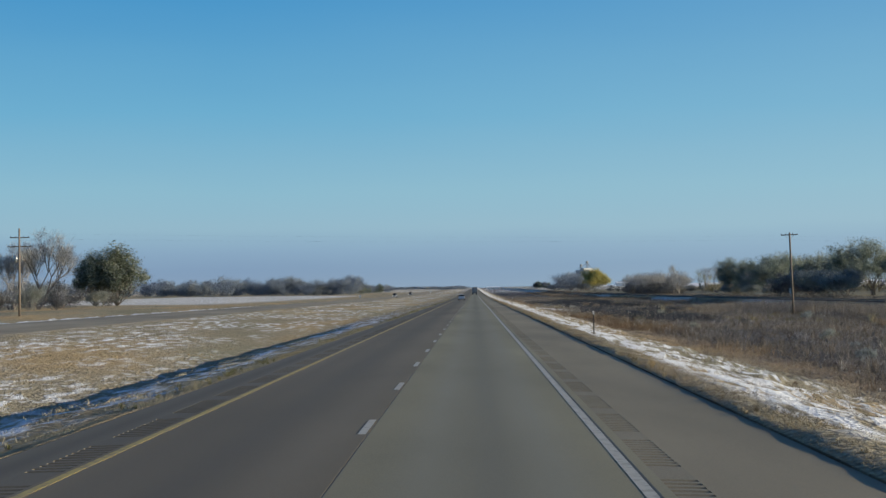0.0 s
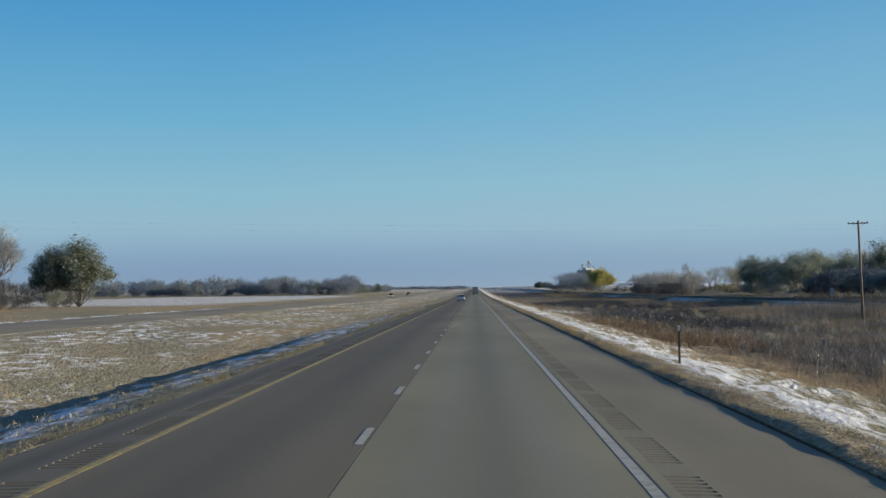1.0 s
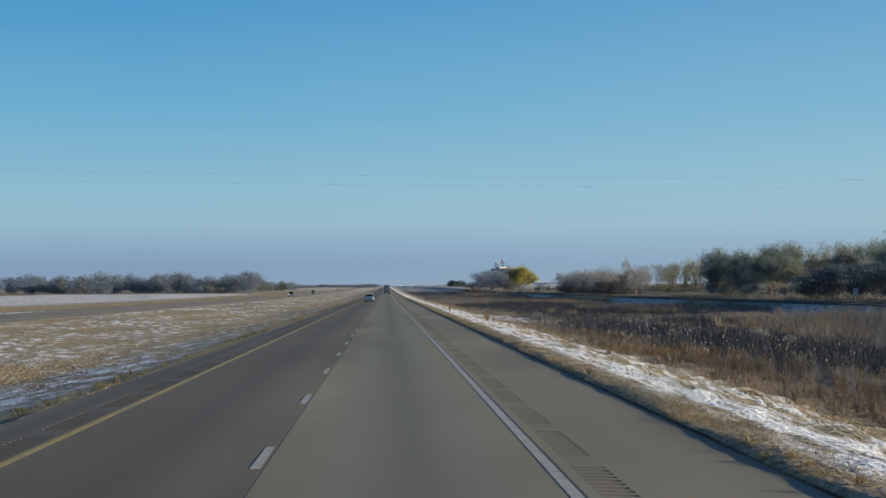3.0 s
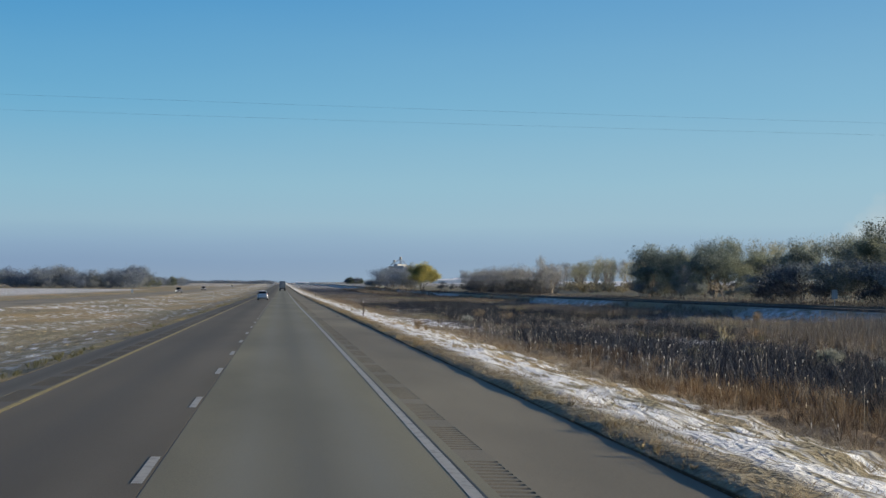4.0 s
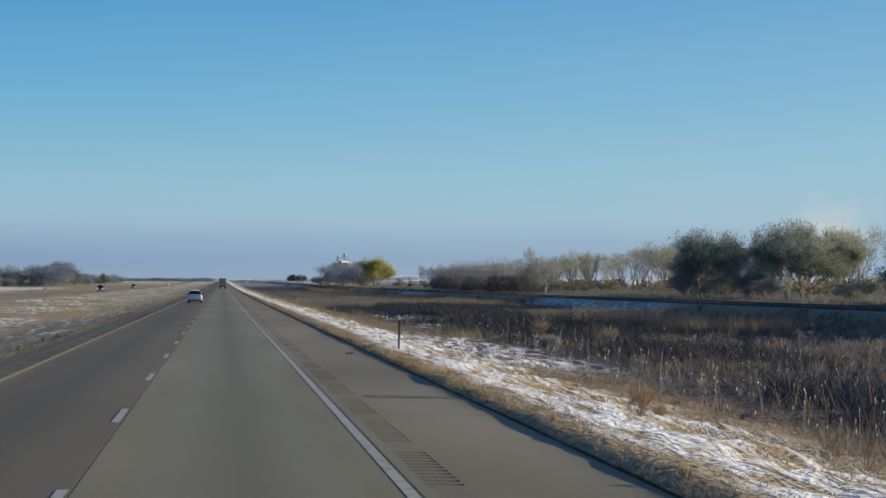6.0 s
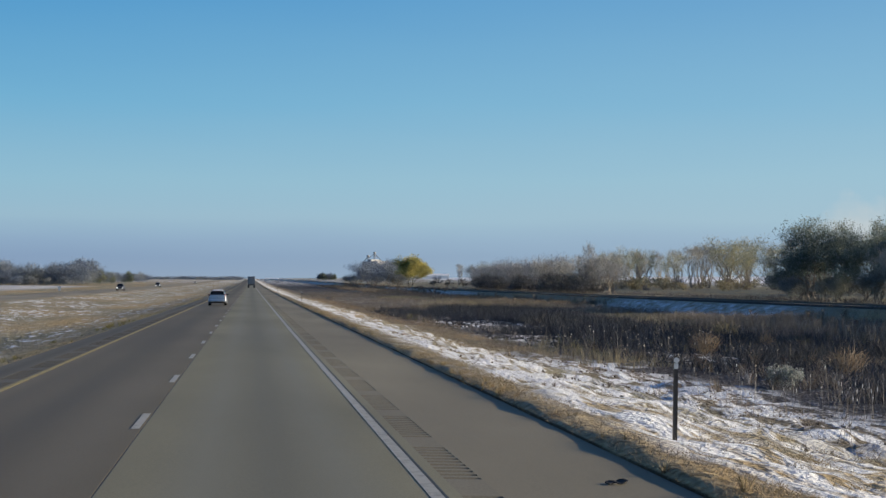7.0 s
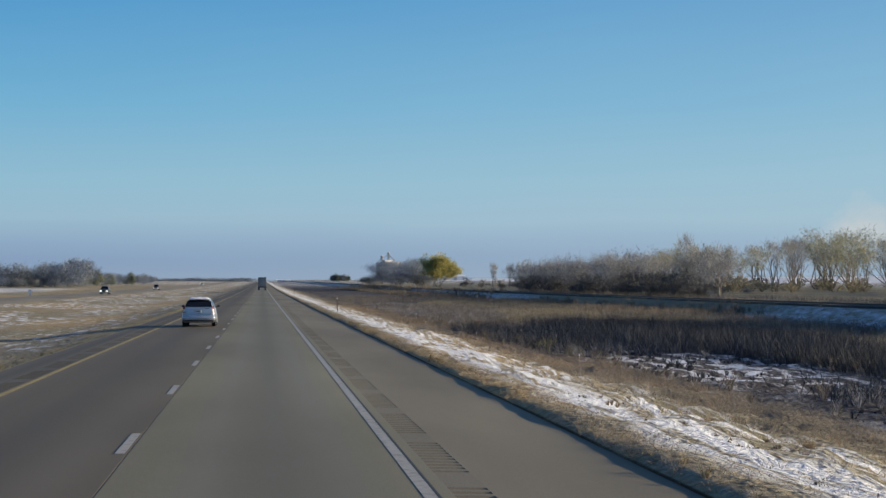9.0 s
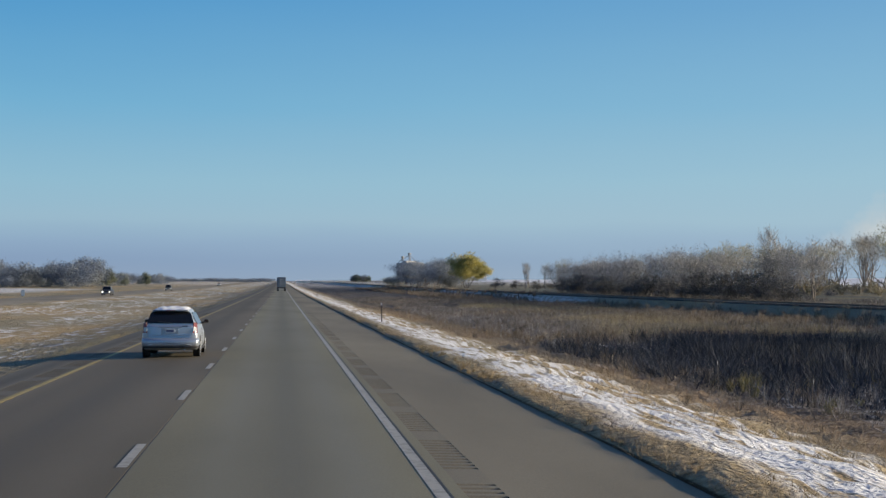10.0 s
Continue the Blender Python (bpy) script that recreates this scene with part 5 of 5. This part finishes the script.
utility_pole("utility_pole", 41.5, 177.1, 11.0, ((10.7, 1.1),), -1.6)
left_pole = utility_pole("utility_pole", -60.0, 176.6, 11.6, ((10.4, 1.3), (9.2, 1.6)))
part("transformer", tubed((-0.45, 0, 7.4), (-0.45, 0, 8.4), 0.25, 0.25, 14), MAT_STEEL, left_pole, "grey steel transformer can", smooth=True)


def wire(ax, ay, az, bx, by, bz, sag):
    cu = bpy.data.curves.new("power_line", "CURVE")
    cu.dimensions, cu.bevel_depth, cu.bevel_resolution = "3D", 0.0022, 1
    sp = cu.splines.new("POLY")
    n = 40
    sp.points.add(n)
    for i in range(n + 1):
        t = i / n
        sp.points[i].co = (ax + (bx - ax) * t, ay + (by - ay) * t, az + (bz - az) * t - sag * 4 * t * (1 - t), 1)
    cu.materials.append(MAT_WIRE)
    return tagged(new("power_line", cu), "thin dark overhead power line across the highway", "power line", "overhead wires")


for dy, za, zb, sag in ((0.15, 8.95, 10.8, 0.35), (-0.2, 8.45, 10.05, 0.35)):
    wire(41.2, 177.1 + dy, za, -60.0, 176.6 + dy, zb, sag)
    wire(41.2, 177.1 + dy, za, 150.0, 179.8 + dy, 9.8, 1.5)
utility_pole("utility_pole", 150.0, 179.8, 11.0, ((10.0, 1.1),))


def white_sign(x, y, w, z0, z1):
    g = float(ground_z(x, y))
    ob = empty("trackside_sign", Matrix.Translation((x, y, g)))
    part("post", boxed(-0.04, 0.04, -0.03, 0.03, -0.3, z1), MAT_STEEL, ob)
    for s in (-1, 1):
        part("panel", boxed(s * w * 0.27 - w * 0.22, s * w * 0.27 + w * 0.22, -0.05, -0.034, z0, z1, 0.004), MAT_CONCRETE, ob)
    return tagged(ob, "small white twin-panel sign beside the railway", "sign")


white_sign(64.5, 277.0, 0.75, 1.3, 2.4)
mk = tagged(empty("marker_post", Matrix.Translation((-49.0, 576.7, float(ground_z(-49.0, 576.7))))), "white marker post beside the opposite road", "marker post")
part("post", boxed(-0.05, 0.05, -0.03, 0.03, -0.2, 1.0), MAT_STEEL, mk)
part("panel", boxed(-0.35, 0.35, -0.05, -0.032, 0.6, 1.7, 0.004), MAT_WHITECAR, mk)


# ---- grain elevator far ahead ----
def grain_elevator(x, y):
    """Square block of fluted concrete bins, one corner forward, with bucket legs on top."""
    g = float(ground_z(x, y))
    ob = empty("grain_elevator", Matrix.Translation((x, y, g)) @ Matrix.Rotation(radians(45), 4, "Z"))
    part("bin_block", boxed(-16, 16, -16, 16, -1, 32, 0.4), MAT_CONCRETE, ob)
    for i in range(4):
        for px, py in ((-12 + i * 8, -16), (16, -12 + i * 8)):
            part("silo", tubed((px, py, -1), (px, py, 32.5), 3.9, 3.9, 20), MAT_CONCRETE, ob, smooth=True)
    part("gallery", boxed(-14, 14, -4, 4, 32, 35.5, 0.2), MAT_CONCRETE, ob, "flat-roofed conveyor gallery")
    for px, py, top, name in ((0, 0, 49, "tall_leg"), (-11, 6, 43, "short_leg")):
        bm = bmesh.new()
        for sx in (-1.5, 1.5):
            for sy in (-1.5, 1.5):
                tube(bm, (px + sx, py + sy, 32), (px + sx * 0.6, py + sy * 0.6, top - 2), 0.35, 0.3, 6)
        for h in range(35, int(top) - 2, 3):
            box(bm, px - 1.6, px + 1.6, py - 1.6, py + 1.6, h, h + 0.4)
        leg = part(name, bm, MAT_DULLSTEEL, ob, "open steel bucket-elevator tower")
        part("leg_head", boxed(px - 1.9, px + 1.9, py - 1.9, py + 1.9, top - 2.5, top, 0.2), MAT_DULLSTEEL, leg)
    for a, b in (((0, 0, 46), (-11, 6, 37)), ((0, 0, 46), (11, -6, 34)), ((-11, 6, 40), (-15, 12, 33))):
        part("spout", tubed(a, b, 0.5, 0.5, 6), MAT_DULLSTEEL, ob)
    return tagged(ob, "white concrete grain elevator with steel bucket legs", "grain elevator")


grain_elevator(220.0, 2632.0)


def storage_shed(x, y, w, d, h):
    g = float(ground_z(x, y))
    ob = empty("storage_shed", Matrix.Translation((x, y, g)))
    part("wall", boxed(-w / 2, w / 2, -d / 2, d / 2, -1, h, 0.1), MAT_WHITECAR, ob)
    bm = bmesh.new()
    vs = [bm.verts.new(p) for p in ((-w / 2 - 1, -d / 2 - 1, h), (w / 2 + 1, -d / 2 - 1, h), (w / 2 + 1, d / 2 + 1, h), (-w / 2 - 1, d / 2 + 1, h), (-w / 2 - 1, 0, h * 1.45), (w / 2 + 1, 0, h * 1.45))]
    for f in ((0, 1, 5, 4), (2, 3, 4, 5), (1, 2, 5), (3, 0, 4), (3, 2, 1, 0)):
        bm.faces.new([vs[k] for k in f])
    part("roof", bm, MAT_SNOW, ob, "snow-covered gable roof")
    part("door", boxed(-3, 3, -d / 2 - 0.1, -d / 2 - 0.02, -1, h * 0.7), MAT_STEEL, ob)
    return tagged(ob, "long white farm storage shed with snowy roof", "shed", "sheds near the elevator")


storage_shed(292.0, 2575.8, 44, 20, 5.5)
storage_shed(338.0, 2640.6, 34, 16, 6.5)
storage_shed(38.0, 2673.0, 24, 20, 3)


# ---- vehicles ----
def loft(rings, closed=True, caps=True):
    bm = bmesh.new()
    vv = [[bm.verts.new(p) for p in ring] for ring in rings]
    n = len(rings[0])
    for a, b in zip(vv, vv[1:]):
        for i in range(n if closed else n - 1):
            j = (i + 1) % n
            bm.faces.new((a[i], a[j], b[j], b[i]))
    if caps:
        bm.faces.new(vv[0][::-1])
        bm.faces.new(vv[-1])
    bmesh.ops.recalc_face_normals(bm, faces=bm.faces)
    return bm


def panel(pts, t=0.012):
    """A thin plate on four or more corners, given counter-clockwise from outside, sunk t inward."""
    bm = bmesh.new()
    a = [Vector(p) for p in pts]
    nrm = (a[1] - a[0]).cross(a[2] - a[0]).normalized()
    top, bot = [bm.verts.new(p) for p in a], [bm.verts.new(p - nrm * t) for p in a]
    bm.faces.new(top)
    bm.faces.new(bot[::-1])
    for i in range(len(a)):
        j = (i + 1) % len(a)
        bm.faces.new((top[i], bot[i], bot[j], top[j]))
    return bm


def wheel(ob, x, y, r=0.31, w=0.2, side=1):
    bm = bmesh.new()
    tube(bm, (x - w / 2, y, r), (x + w / 2, y, r), r, r, 28)
    bmesh.ops.bevel(bm, geom=[e for e in bm.edges if abs(e.verts[0].co.x - e.verts[1].co.x) < 1e-4], offset=0.03, segments=2, affect="EDGES")
    wh = part("wheel", bm, MAT_RUBBER, ob, "black tyre")
    rim = bmesh.new()
    xo = x + side * (w / 2 + 0.004)
    tube(rim, (xo - side * 0.05, y, r), (xo, y, r), r * 0.66, r * 0.60, 24)
    for k in range(5):
        a = k * 2 * math.pi / 5
        tube(rim, (xo + side * 0.006, y, r), (xo + side * 0.006, y + math.cos(a) * r * 0.6, r + math.sin(a) * r * 0.6), 0.03, 0.022, 6)
    part("rim", rim, MAT_STEEL, wh, "silver alloy rim")
    return wh


def glide(rows, k, closed=False):
    """Points set k to a span along a smooth curve through the given ones (numbers or tuples)."""
    p = np.array(rows, dtype=float)
    n = len(p)
    out = []
    for i in range(n if closed else n - 1):
        q = [p[(i + d) % n] if closed else p[min(max(i + d, 0), n - 1)] for d in (-1, 0, 1, 2)]
        for t in np.arange(k) / k:
            out.append(0.5 * (2 * q[1] + (q[2] - q[0]) * t + (2 * q[0] - 5 * q[1] + 4 * q[2] - q[3]) * t ** 2 + (3 * q[1] - q[0] - 3 * q[2] + q[3]) * t ** 3))
    return np.array(out if closed else out + [p[-1]])


def hull(rows, section, k=3):
    """A smooth shell: section(row) gives the half outline, from sill to top, at each station along y."""
    rings = []
    for row in glide(rows, k):
        half = glide(section(row), 3)
        rings.append([(x, row[0], z) for x, z in half] + [(-x, row[0], z) for x, z in half[::-1]])
    return loft(rings)


def hatchback(m):
    """Small tall silver hatchback, 4.35 m long, tail at y = 0, seen mostly from behind."""
    ob = empty("car", m)
    # stations: y, half width, bottom, belt
    lower = [(0.03, 0.66, 0.44, 0.98), (0.06, 0.78, 0.36, 1.03), (0.14, 0.845, 0.30, 1.06), (0.34, 0.880, 0.24, 1.07), (0.9, 0.888, 0.22, 1.05), (1.8, 0.886, 0.20, 1.02), (2.7, 0.886, 0.20, 0.99), (3.3, 0.88, 0.21, 0.95),
             (3.85, 0.85, 0.22, 0.86), (4.18, 0.76, 0.27, 0.72), (4.32, 0.60, 0.34, 0.60)]
    def flank(r):
        _, w, zb, zt = r
        h = zt - zb
        return [(w * 0.80, zb), (w * 0.93, zb + h * 0.04), (w * 0.985, zb + h * 0.22), (w, zb + h * 0.45), (w * 0.985, zb + h * 0.66), (w * 0.945, zb + h * 0.88), (w * 0.88, zt - h * 0.02), (w * 0.70, zt)]
    part("body", hull(lower, flank), MAT_SILVER, ob, smooth=True)
    # stations of the cabin: y, roof height, roof half width
    upper = [(0.13, 1.09, 0.74), (0.20, 1.22, 0.68), (0.32, 1.40, 0.60), (0.44, 1.485, 0.565), (0.65, 1.525, 0.555), (1.3, 1.55, 0.56), (2.0, 1.535, 0.56), (2.4, 1.46, 0.58), (2.85, 1.22, 0.66), (3.25, 1.0, 0.72)]
    def house(r):
        _, z, w = r
        f = min(1.0, max(0.0, (z - 1.0) / 0.5))
        return [(0.80, 0.92), (0.80, 0.98), (0.795 + (w - 0.795) * 0.55, 0.99 + (z - 0.99) * 0.55), (w + 0.035 * f, z - 0.09 * f), (w - 0.02, z - 0.028 * f), (w - 0.10, z - 0.006), (w * 0.45, z + 0.008)]
    part("cabin", hull(upper, house), MAT_SILVER, ob, smooth=True)
    gl = part("rear_window", panel([(-0.66, 0.085, 1.09), (0.66, 0.085, 1.09), (0.71, 0.095, 1.13), (0.63, 0.265, 1.385), (0.56, 0.325, 1.45), (-0.56, 0.325, 1.45), (-0.63, 0.265, 1.385), (-0.71, 0.095, 1.13)], 0.05), MAT_GLASS, ob, "dark tinted rear window")
    part("wiper", tubed((0.02, 0.070, 1.10), (-0.40, 0.088, 1.145), 0.012, 0.008, 6), MAT_TRIM, gl)
    part("roof_spoiler", boxed(-0.55, 0.55, 0.20, 0.52, 1.468, 1.508, 0.018), MAT_SILVER, ob, smooth=True)
    part("stop_lamp", boxed(-0.14, 0.14, 0.192, 0.204, 1.476, 1.496, 0.003), MAT_REDLAMP, ob, "red high-level stop lamp")
    for k, x in enumerate((-0.34, 0.36)):
        part("headrest", boxed(x - 0.12, x + 0.12, 0.30, 0.36, 1.12, 1.30, 0.025), MAT_TRIM, ob)
    for s in (-1, 1):
        pts = [(s * 0.812, 0.60, 1.05), (s * 0.812, 2.95, 1.01), (s * 0.640, 2.38, 1.40), (s * 0.615, 0.85, 1.43), (s * 0.70, 0.60, 1.25)]
        part("side_window", panel(pts if s > 0 else pts[::-1], 0.02), MAT_GLASS, ob, "dark side glass")
        lens = [(s * 0.70, 0.020, 0.79), (s * 0.845, 0.105, 0.78), (s * 0.828, 0.15, 1.09), (s * 0.735, 0.078, 1.12)]
        lp = part("tail_lamp", panel(lens if s > 0 else lens[::-1], 0.06), MAT_REDLAMP, ob, "red tail lamp")
        part("reverse_lens", panel([(s * 0.715, 0.016, 0.84), (s * 0.822, 0.082, 0.84), (s * 0.812, 0.092, 0.96), (s * 0.725, 0.036, 0.96)][::s], 0.02), MAT_CLEARLAMP, lp, "clear reversing lens")
        mi = part("mirror", boxed(min(s * 0.90, s * 1.05), max(s * 0.90, s * 1.05), 2.70, 2.84, 1.03, 1.15, 0.045), MAT_TRIM, ob, "black door mirror", smooth=True)
        part("mirror_glass", boxed(min(s * 0.915, s * 1.035), max(s * 0.915, s * 1.035), 2.690, 2.698, 1.055, 1.125), MAT_GLASS, mi)
        part("mirror_arm", tubed((s * 0.80, 2.78, 1.02), (s * 0.95, 2.77, 1.07), 0.03, 0.025, 8), MAT_TRIM, mi)
        for yy in (0.80, 3.40):
            wheel(ob, s * 0.78, yy, 0.315, 0.205, s)
            arch = bmesh.new()
            bmesh.ops.create_cone(arch, cap_ends=True, segments=28, radius1=0.37, radius2=0.37, depth=0.02, matrix=Matrix.Translation((s * 0.879, yy, 0.335)) @ Matrix.Rotation(math.pi / 2, 4, "Y"))
            part("wheel_arch", arch, MAT_TRIM, ob)
        part("door_handle", boxed(min(s * 0.88, s * 0.905), max(s * 0.88, s * 0.905), 1.55, 1.75, 0.86, 0.89, 0.006), MAT_SILVER, ob)
        part("door_seam", boxed(min(s * 0.884, s * 0.889), max(s * 0.884, s * 0.889), 1.86, 1.875, 0.34, 0.96), MAT_TRIM, ob)
        part("sill_trim", boxed(min(s * 0.82, s * 0.885), max(s * 0.82, s * 0.885), 1.2, 3.0, 0.21, 0.29, 0.015), MAT_TRIM, ob)
    # bumper: a bowed bar that wraps round the corners
    bow = [(-0.885, 0.36), (-0.865, 0.12), (-0.78, 0.00), (-0.40, -0.055), (0.0, -0.068), (0.40, -0.055), (0.78, 0.00), (0.865, 0.12), (0.885, 0.36)]
    def wrap(z0, z1, out, back):
        rings = []
        for x, y in glide(bow, 3):
            rings.append([(x * 0.97, y + back, z0), (x * (1 + out * 0.4), y - out, z0 + (z1 - z0) * 0.18), (x * (1 + out * 0.5), y - out * 1.2, z0 + (z1 - z0) * 0.7), (x * 0.985, y + 0.02, z1), (x * 0.85, y + 0.16, z1), (x * 0.85, y + 0.16, z0)])
        return loft(rings)
    bu = part("rear_bumper", wrap(0.36, 0.62, 0.02, 0.03), MAT_SILVER, ob, smooth=True)
    part("bumper_skirt", wrap(0.305, 0.37, 0.0, 0.10), MAT_TRIM, bu, "black lower bumper skirt", smooth=True)
    part("bumper_strip", boxed(-0.52, 0.52, -0.098, -0.080, 0.425, 0.445, 0.004), MAT_STEEL, bu)
    for s in (-1, 1):
        part("reflector", boxed(s * 0.58 - 0.10, s * 0.58 + 0.10, -0.066, -0.048, 0.405, 0.44, 0.004), MAT_CLEARLAMP, bu, "small pale bumper reflector")
    hatch = part("tailgate", panel([(-0.60, 0.012, 0.62), (0.60, 0.012, 0.62), (0.68, 0.030, 0.74), (0.69, 0.072, 1.075), (-0.69, 0.072, 1.075), (-0.68, 0.030, 0.74)], 0.05), MAT_SILVER, ob)
    part("gate_crease", boxed(-0.64, 0.64, 0.006, 0.03, 0.70, 0.716, 0.006), MAT_SILVER, hatch)
    part("gate_seam", boxed(-0.60, 0.60, 0.004, 0.02, 0.612, 0.624), MAT_TRIM, hatch)
    part("handle_bar", boxed(-0.36, 0.36, 0.018, 0.055, 0.955, 0.98, 0.006), MAT_STEEL, hatch, "chrome tailgate bar")
    part("plate_recess", boxed(-0.27, 0.27, 0.014, 0.045, 0.75, 0.945, 0.004), MAT_SILVER, hatch)
    pl = part("plate", boxed(-0.155, 0.155, -0.002, 0.024, 0.775, 0.925, 0.004), MAT_PLATE, hatch, "pale licence plate with a dark bar")
    part("plate_bar", boxed(-0.12, 0.12, -0.006, -0.0025, 0.82, 0.88), MAT_BAR, pl)
    part("badge", boxed(0.38, 0.54, 0.028, 0.05, 0.985, 1.01, 0.003), MAT_TRIM, hatch)
    part("exhaust", tubed((0.45, -0.02, 0.27), (0.45, 0.3, 0.27), 0.03, 0.03, 10), MAT_STEEL, ob)
    # lumpy snow left on the roof
    bm = bmesh.new()
    bmesh.ops.create_grid(bm, x_segments=22, y_segments=32, size=0.5)
    for v in bm.verts:
        x, y = v.co.x * 1.08, 0.40 + (v.co.y + 0.5) * 1.80
        edge = min(1, (0.54 - abs(x)) * 9, (y - 0.40) * 6, (2.2 - y) * 6)
        top = np.interp(y, [0.32, 0.44, 0.65, 1.3, 2.0, 2.4], [1.45, 1.495, 1.528, 1.552, 1.537, 1.46]) - 0.004
        v.co = (x, y, top - 0.02 * (x / 0.55) ** 2 + max(0, edge) * (0.045 + 0.045 * noise.noise((x * 6, y * 5, 1.0))))
    part("roof_snow", bm, MAT_SNOW, ob, "patchy snow on the roof", smooth=True)
    return tagged(ob, "silver compact hatchback car with snow on its roof", "car")


hatchback(Matrix.Translation((-3.42, 353.8, -0.04)))


def semi_trailer(m):
    ob = empty("semi_truck", m)
    box_ob = part("trailer", boxed(-1.29, 1.29, 0, 16.0, 1.15, 4.05, 0.04), MAT_TRAILER, ob)
    for s in (-1, 1):
        d = part("rear_door", boxed(s * 0.63 - 0.60, s * 0.63 + 0.60, -0.03, -0.004, 1.28, 3.92, 0.01), MAT_TRAILER, box_ob)
        part("lock_rod", tubed((s * 0.25, -0.05, 1.3), (s * 0.25, -0.05, 3.9), 0.02, 0.02, 6), MAT_STEEL, d)
        part("tail_lamp", boxed(s * 1.1 - 0.1, s * 1.1 + 0.1, -0.05, 0.0, 1.0, 1.12), MAT_REDLAMP, ob)
        for yy in (1.4, 2.7, 13.5, 14.8, 20.2):
            wheel(ob, s * 1.0, yy, 0.5, 0.5, s)
        part("mud_flap", boxed(s * 1.0 - 0.3, s * 1.0 + 0.3, 0.6, 0.62, 0.25, 1.0), MAT_TRIM, ob)
    part("underride_bar", boxed(-1.1, 1.1, -0.02, 0.08, 0.55, 0.67, 0.01), MAT_STEEL, ob)
    part("chassis", boxed(-0.5, 0.5, 0.3, 21.0, 0.85, 1.14), MAT_TRIM, ob)
    part("cab", boxed(-1.2, 1.2, 17.0, 21.5, 0.9, 3.7, 0.15), MAT_DARKCAR, ob)
    return tagged(ob, "dark grey box semi-trailer truck driving ahead", "truck")


semi_trailer(Matrix.Translation((0.1, 701.5, float(along(701.5)) - 0.04)))


def oncoming(m, paint, pickup):
    """A car or pickup facing the camera, nose at y = 0."""
    ob = empty("pickup_truck" if pickup else "car", m)
    h, w, ln = (1.85, 0.98, 5.6) if pickup else (1.5, 0.9, 4.6)
    belt = h * 0.60
    rings = []
    for y, ww, zb, zt in ((0, w * 0.86, 0.45, belt * 0.82), (0.15, w * 0.96, 0.35, belt * 0.93), (1.1, w, 0.30, belt), (ln * 0.6, w, 0.28, belt), (ln - 0.15, w * 0.97, 0.35, belt), (ln, w * 0.9, 0.45, belt * 0.92)):
        half = [(ww * 0.92, zb), (ww, zb + 0.12), (ww, zt - 0.12), (ww * 0.92, zt)]
        rings.append([(x, y, z) for x, z in half] + [(-x, y, z) for x, z in half[::-1]])
    part("body", loft(rings), paint, ob)
    back = ln * (0.62 if pickup else 0.93)
    rings = []
    for y, z, ww in ((1.15, belt + 0.03, w * 0.88), (1.9, h - 0.05, w * 0.74), (2.3, h, w * 0.72), (back - 0.4, h - 0.02, w * 0.72), (back, belt + 0.05, w * 0.85)):
        half = [(w * 0.9, belt - 0.05), (ww, z - 0.03), (ww * 0.85, z)]
        rings.append([(x, y, zz) for x, zz in half] + [(-x, y, zz) for x, zz in half[::-1]])
    part("cabin", loft(rings), paint, ob)
    part("windscreen", panel([(w * 0.80, 1.22, belt + 0.07), (-w * 0.80, 1.22, belt + 0.07), (-w * 0.68, 1.86, h - 0.06), (w * 0.68, 1.86, h - 0.06)], 0.03), MAT_GLASS, ob)
    part("grille", boxed(-w * 0.5, w * 0.5, -0.03, 0.02, belt * 0.55, belt * 0.76, 0.01), MAT_TRIM, ob)
    part("front_bumper", boxed(-w * 0.9, w * 0.9, -0.06, 0.2, 0.40, 0.58, 0.03), MAT_STEEL, ob)
    for s in (-1, 1):
        part("headlamp", boxed(s * w * 0.68 - 0.14, s * w * 0.68 + 0.14, -0.03, 0.05, belt * 0.58, belt * 0.74, 0.01), MAT_HEADLAMP, ob, "lit white headlamp")
        for yy in (0.95, ln - 1.1):
            wheel(ob, s * (w - 0.12), yy, 0.36 if pickup else 0.32, 0.22, s)
    return tagged(ob, "dark pickup truck with lit headlamps on the opposite road" if pickup else "pale car with lit headlamps on the opposite road", "pickup truck" if pickup else "car", "oncoming vehicles")


for x, y, paint, pickup in ((-35.0, 588.9, MAT_DARKCAR, True), (-35.4, 743.6, MAT_DARKCAR, True), (-35.0, 1085.4, MAT_WHITECAR, False)):
    oncoming(Matrix.Translation((x, y, float(along(y)) - 0.17)), paint, pickup)
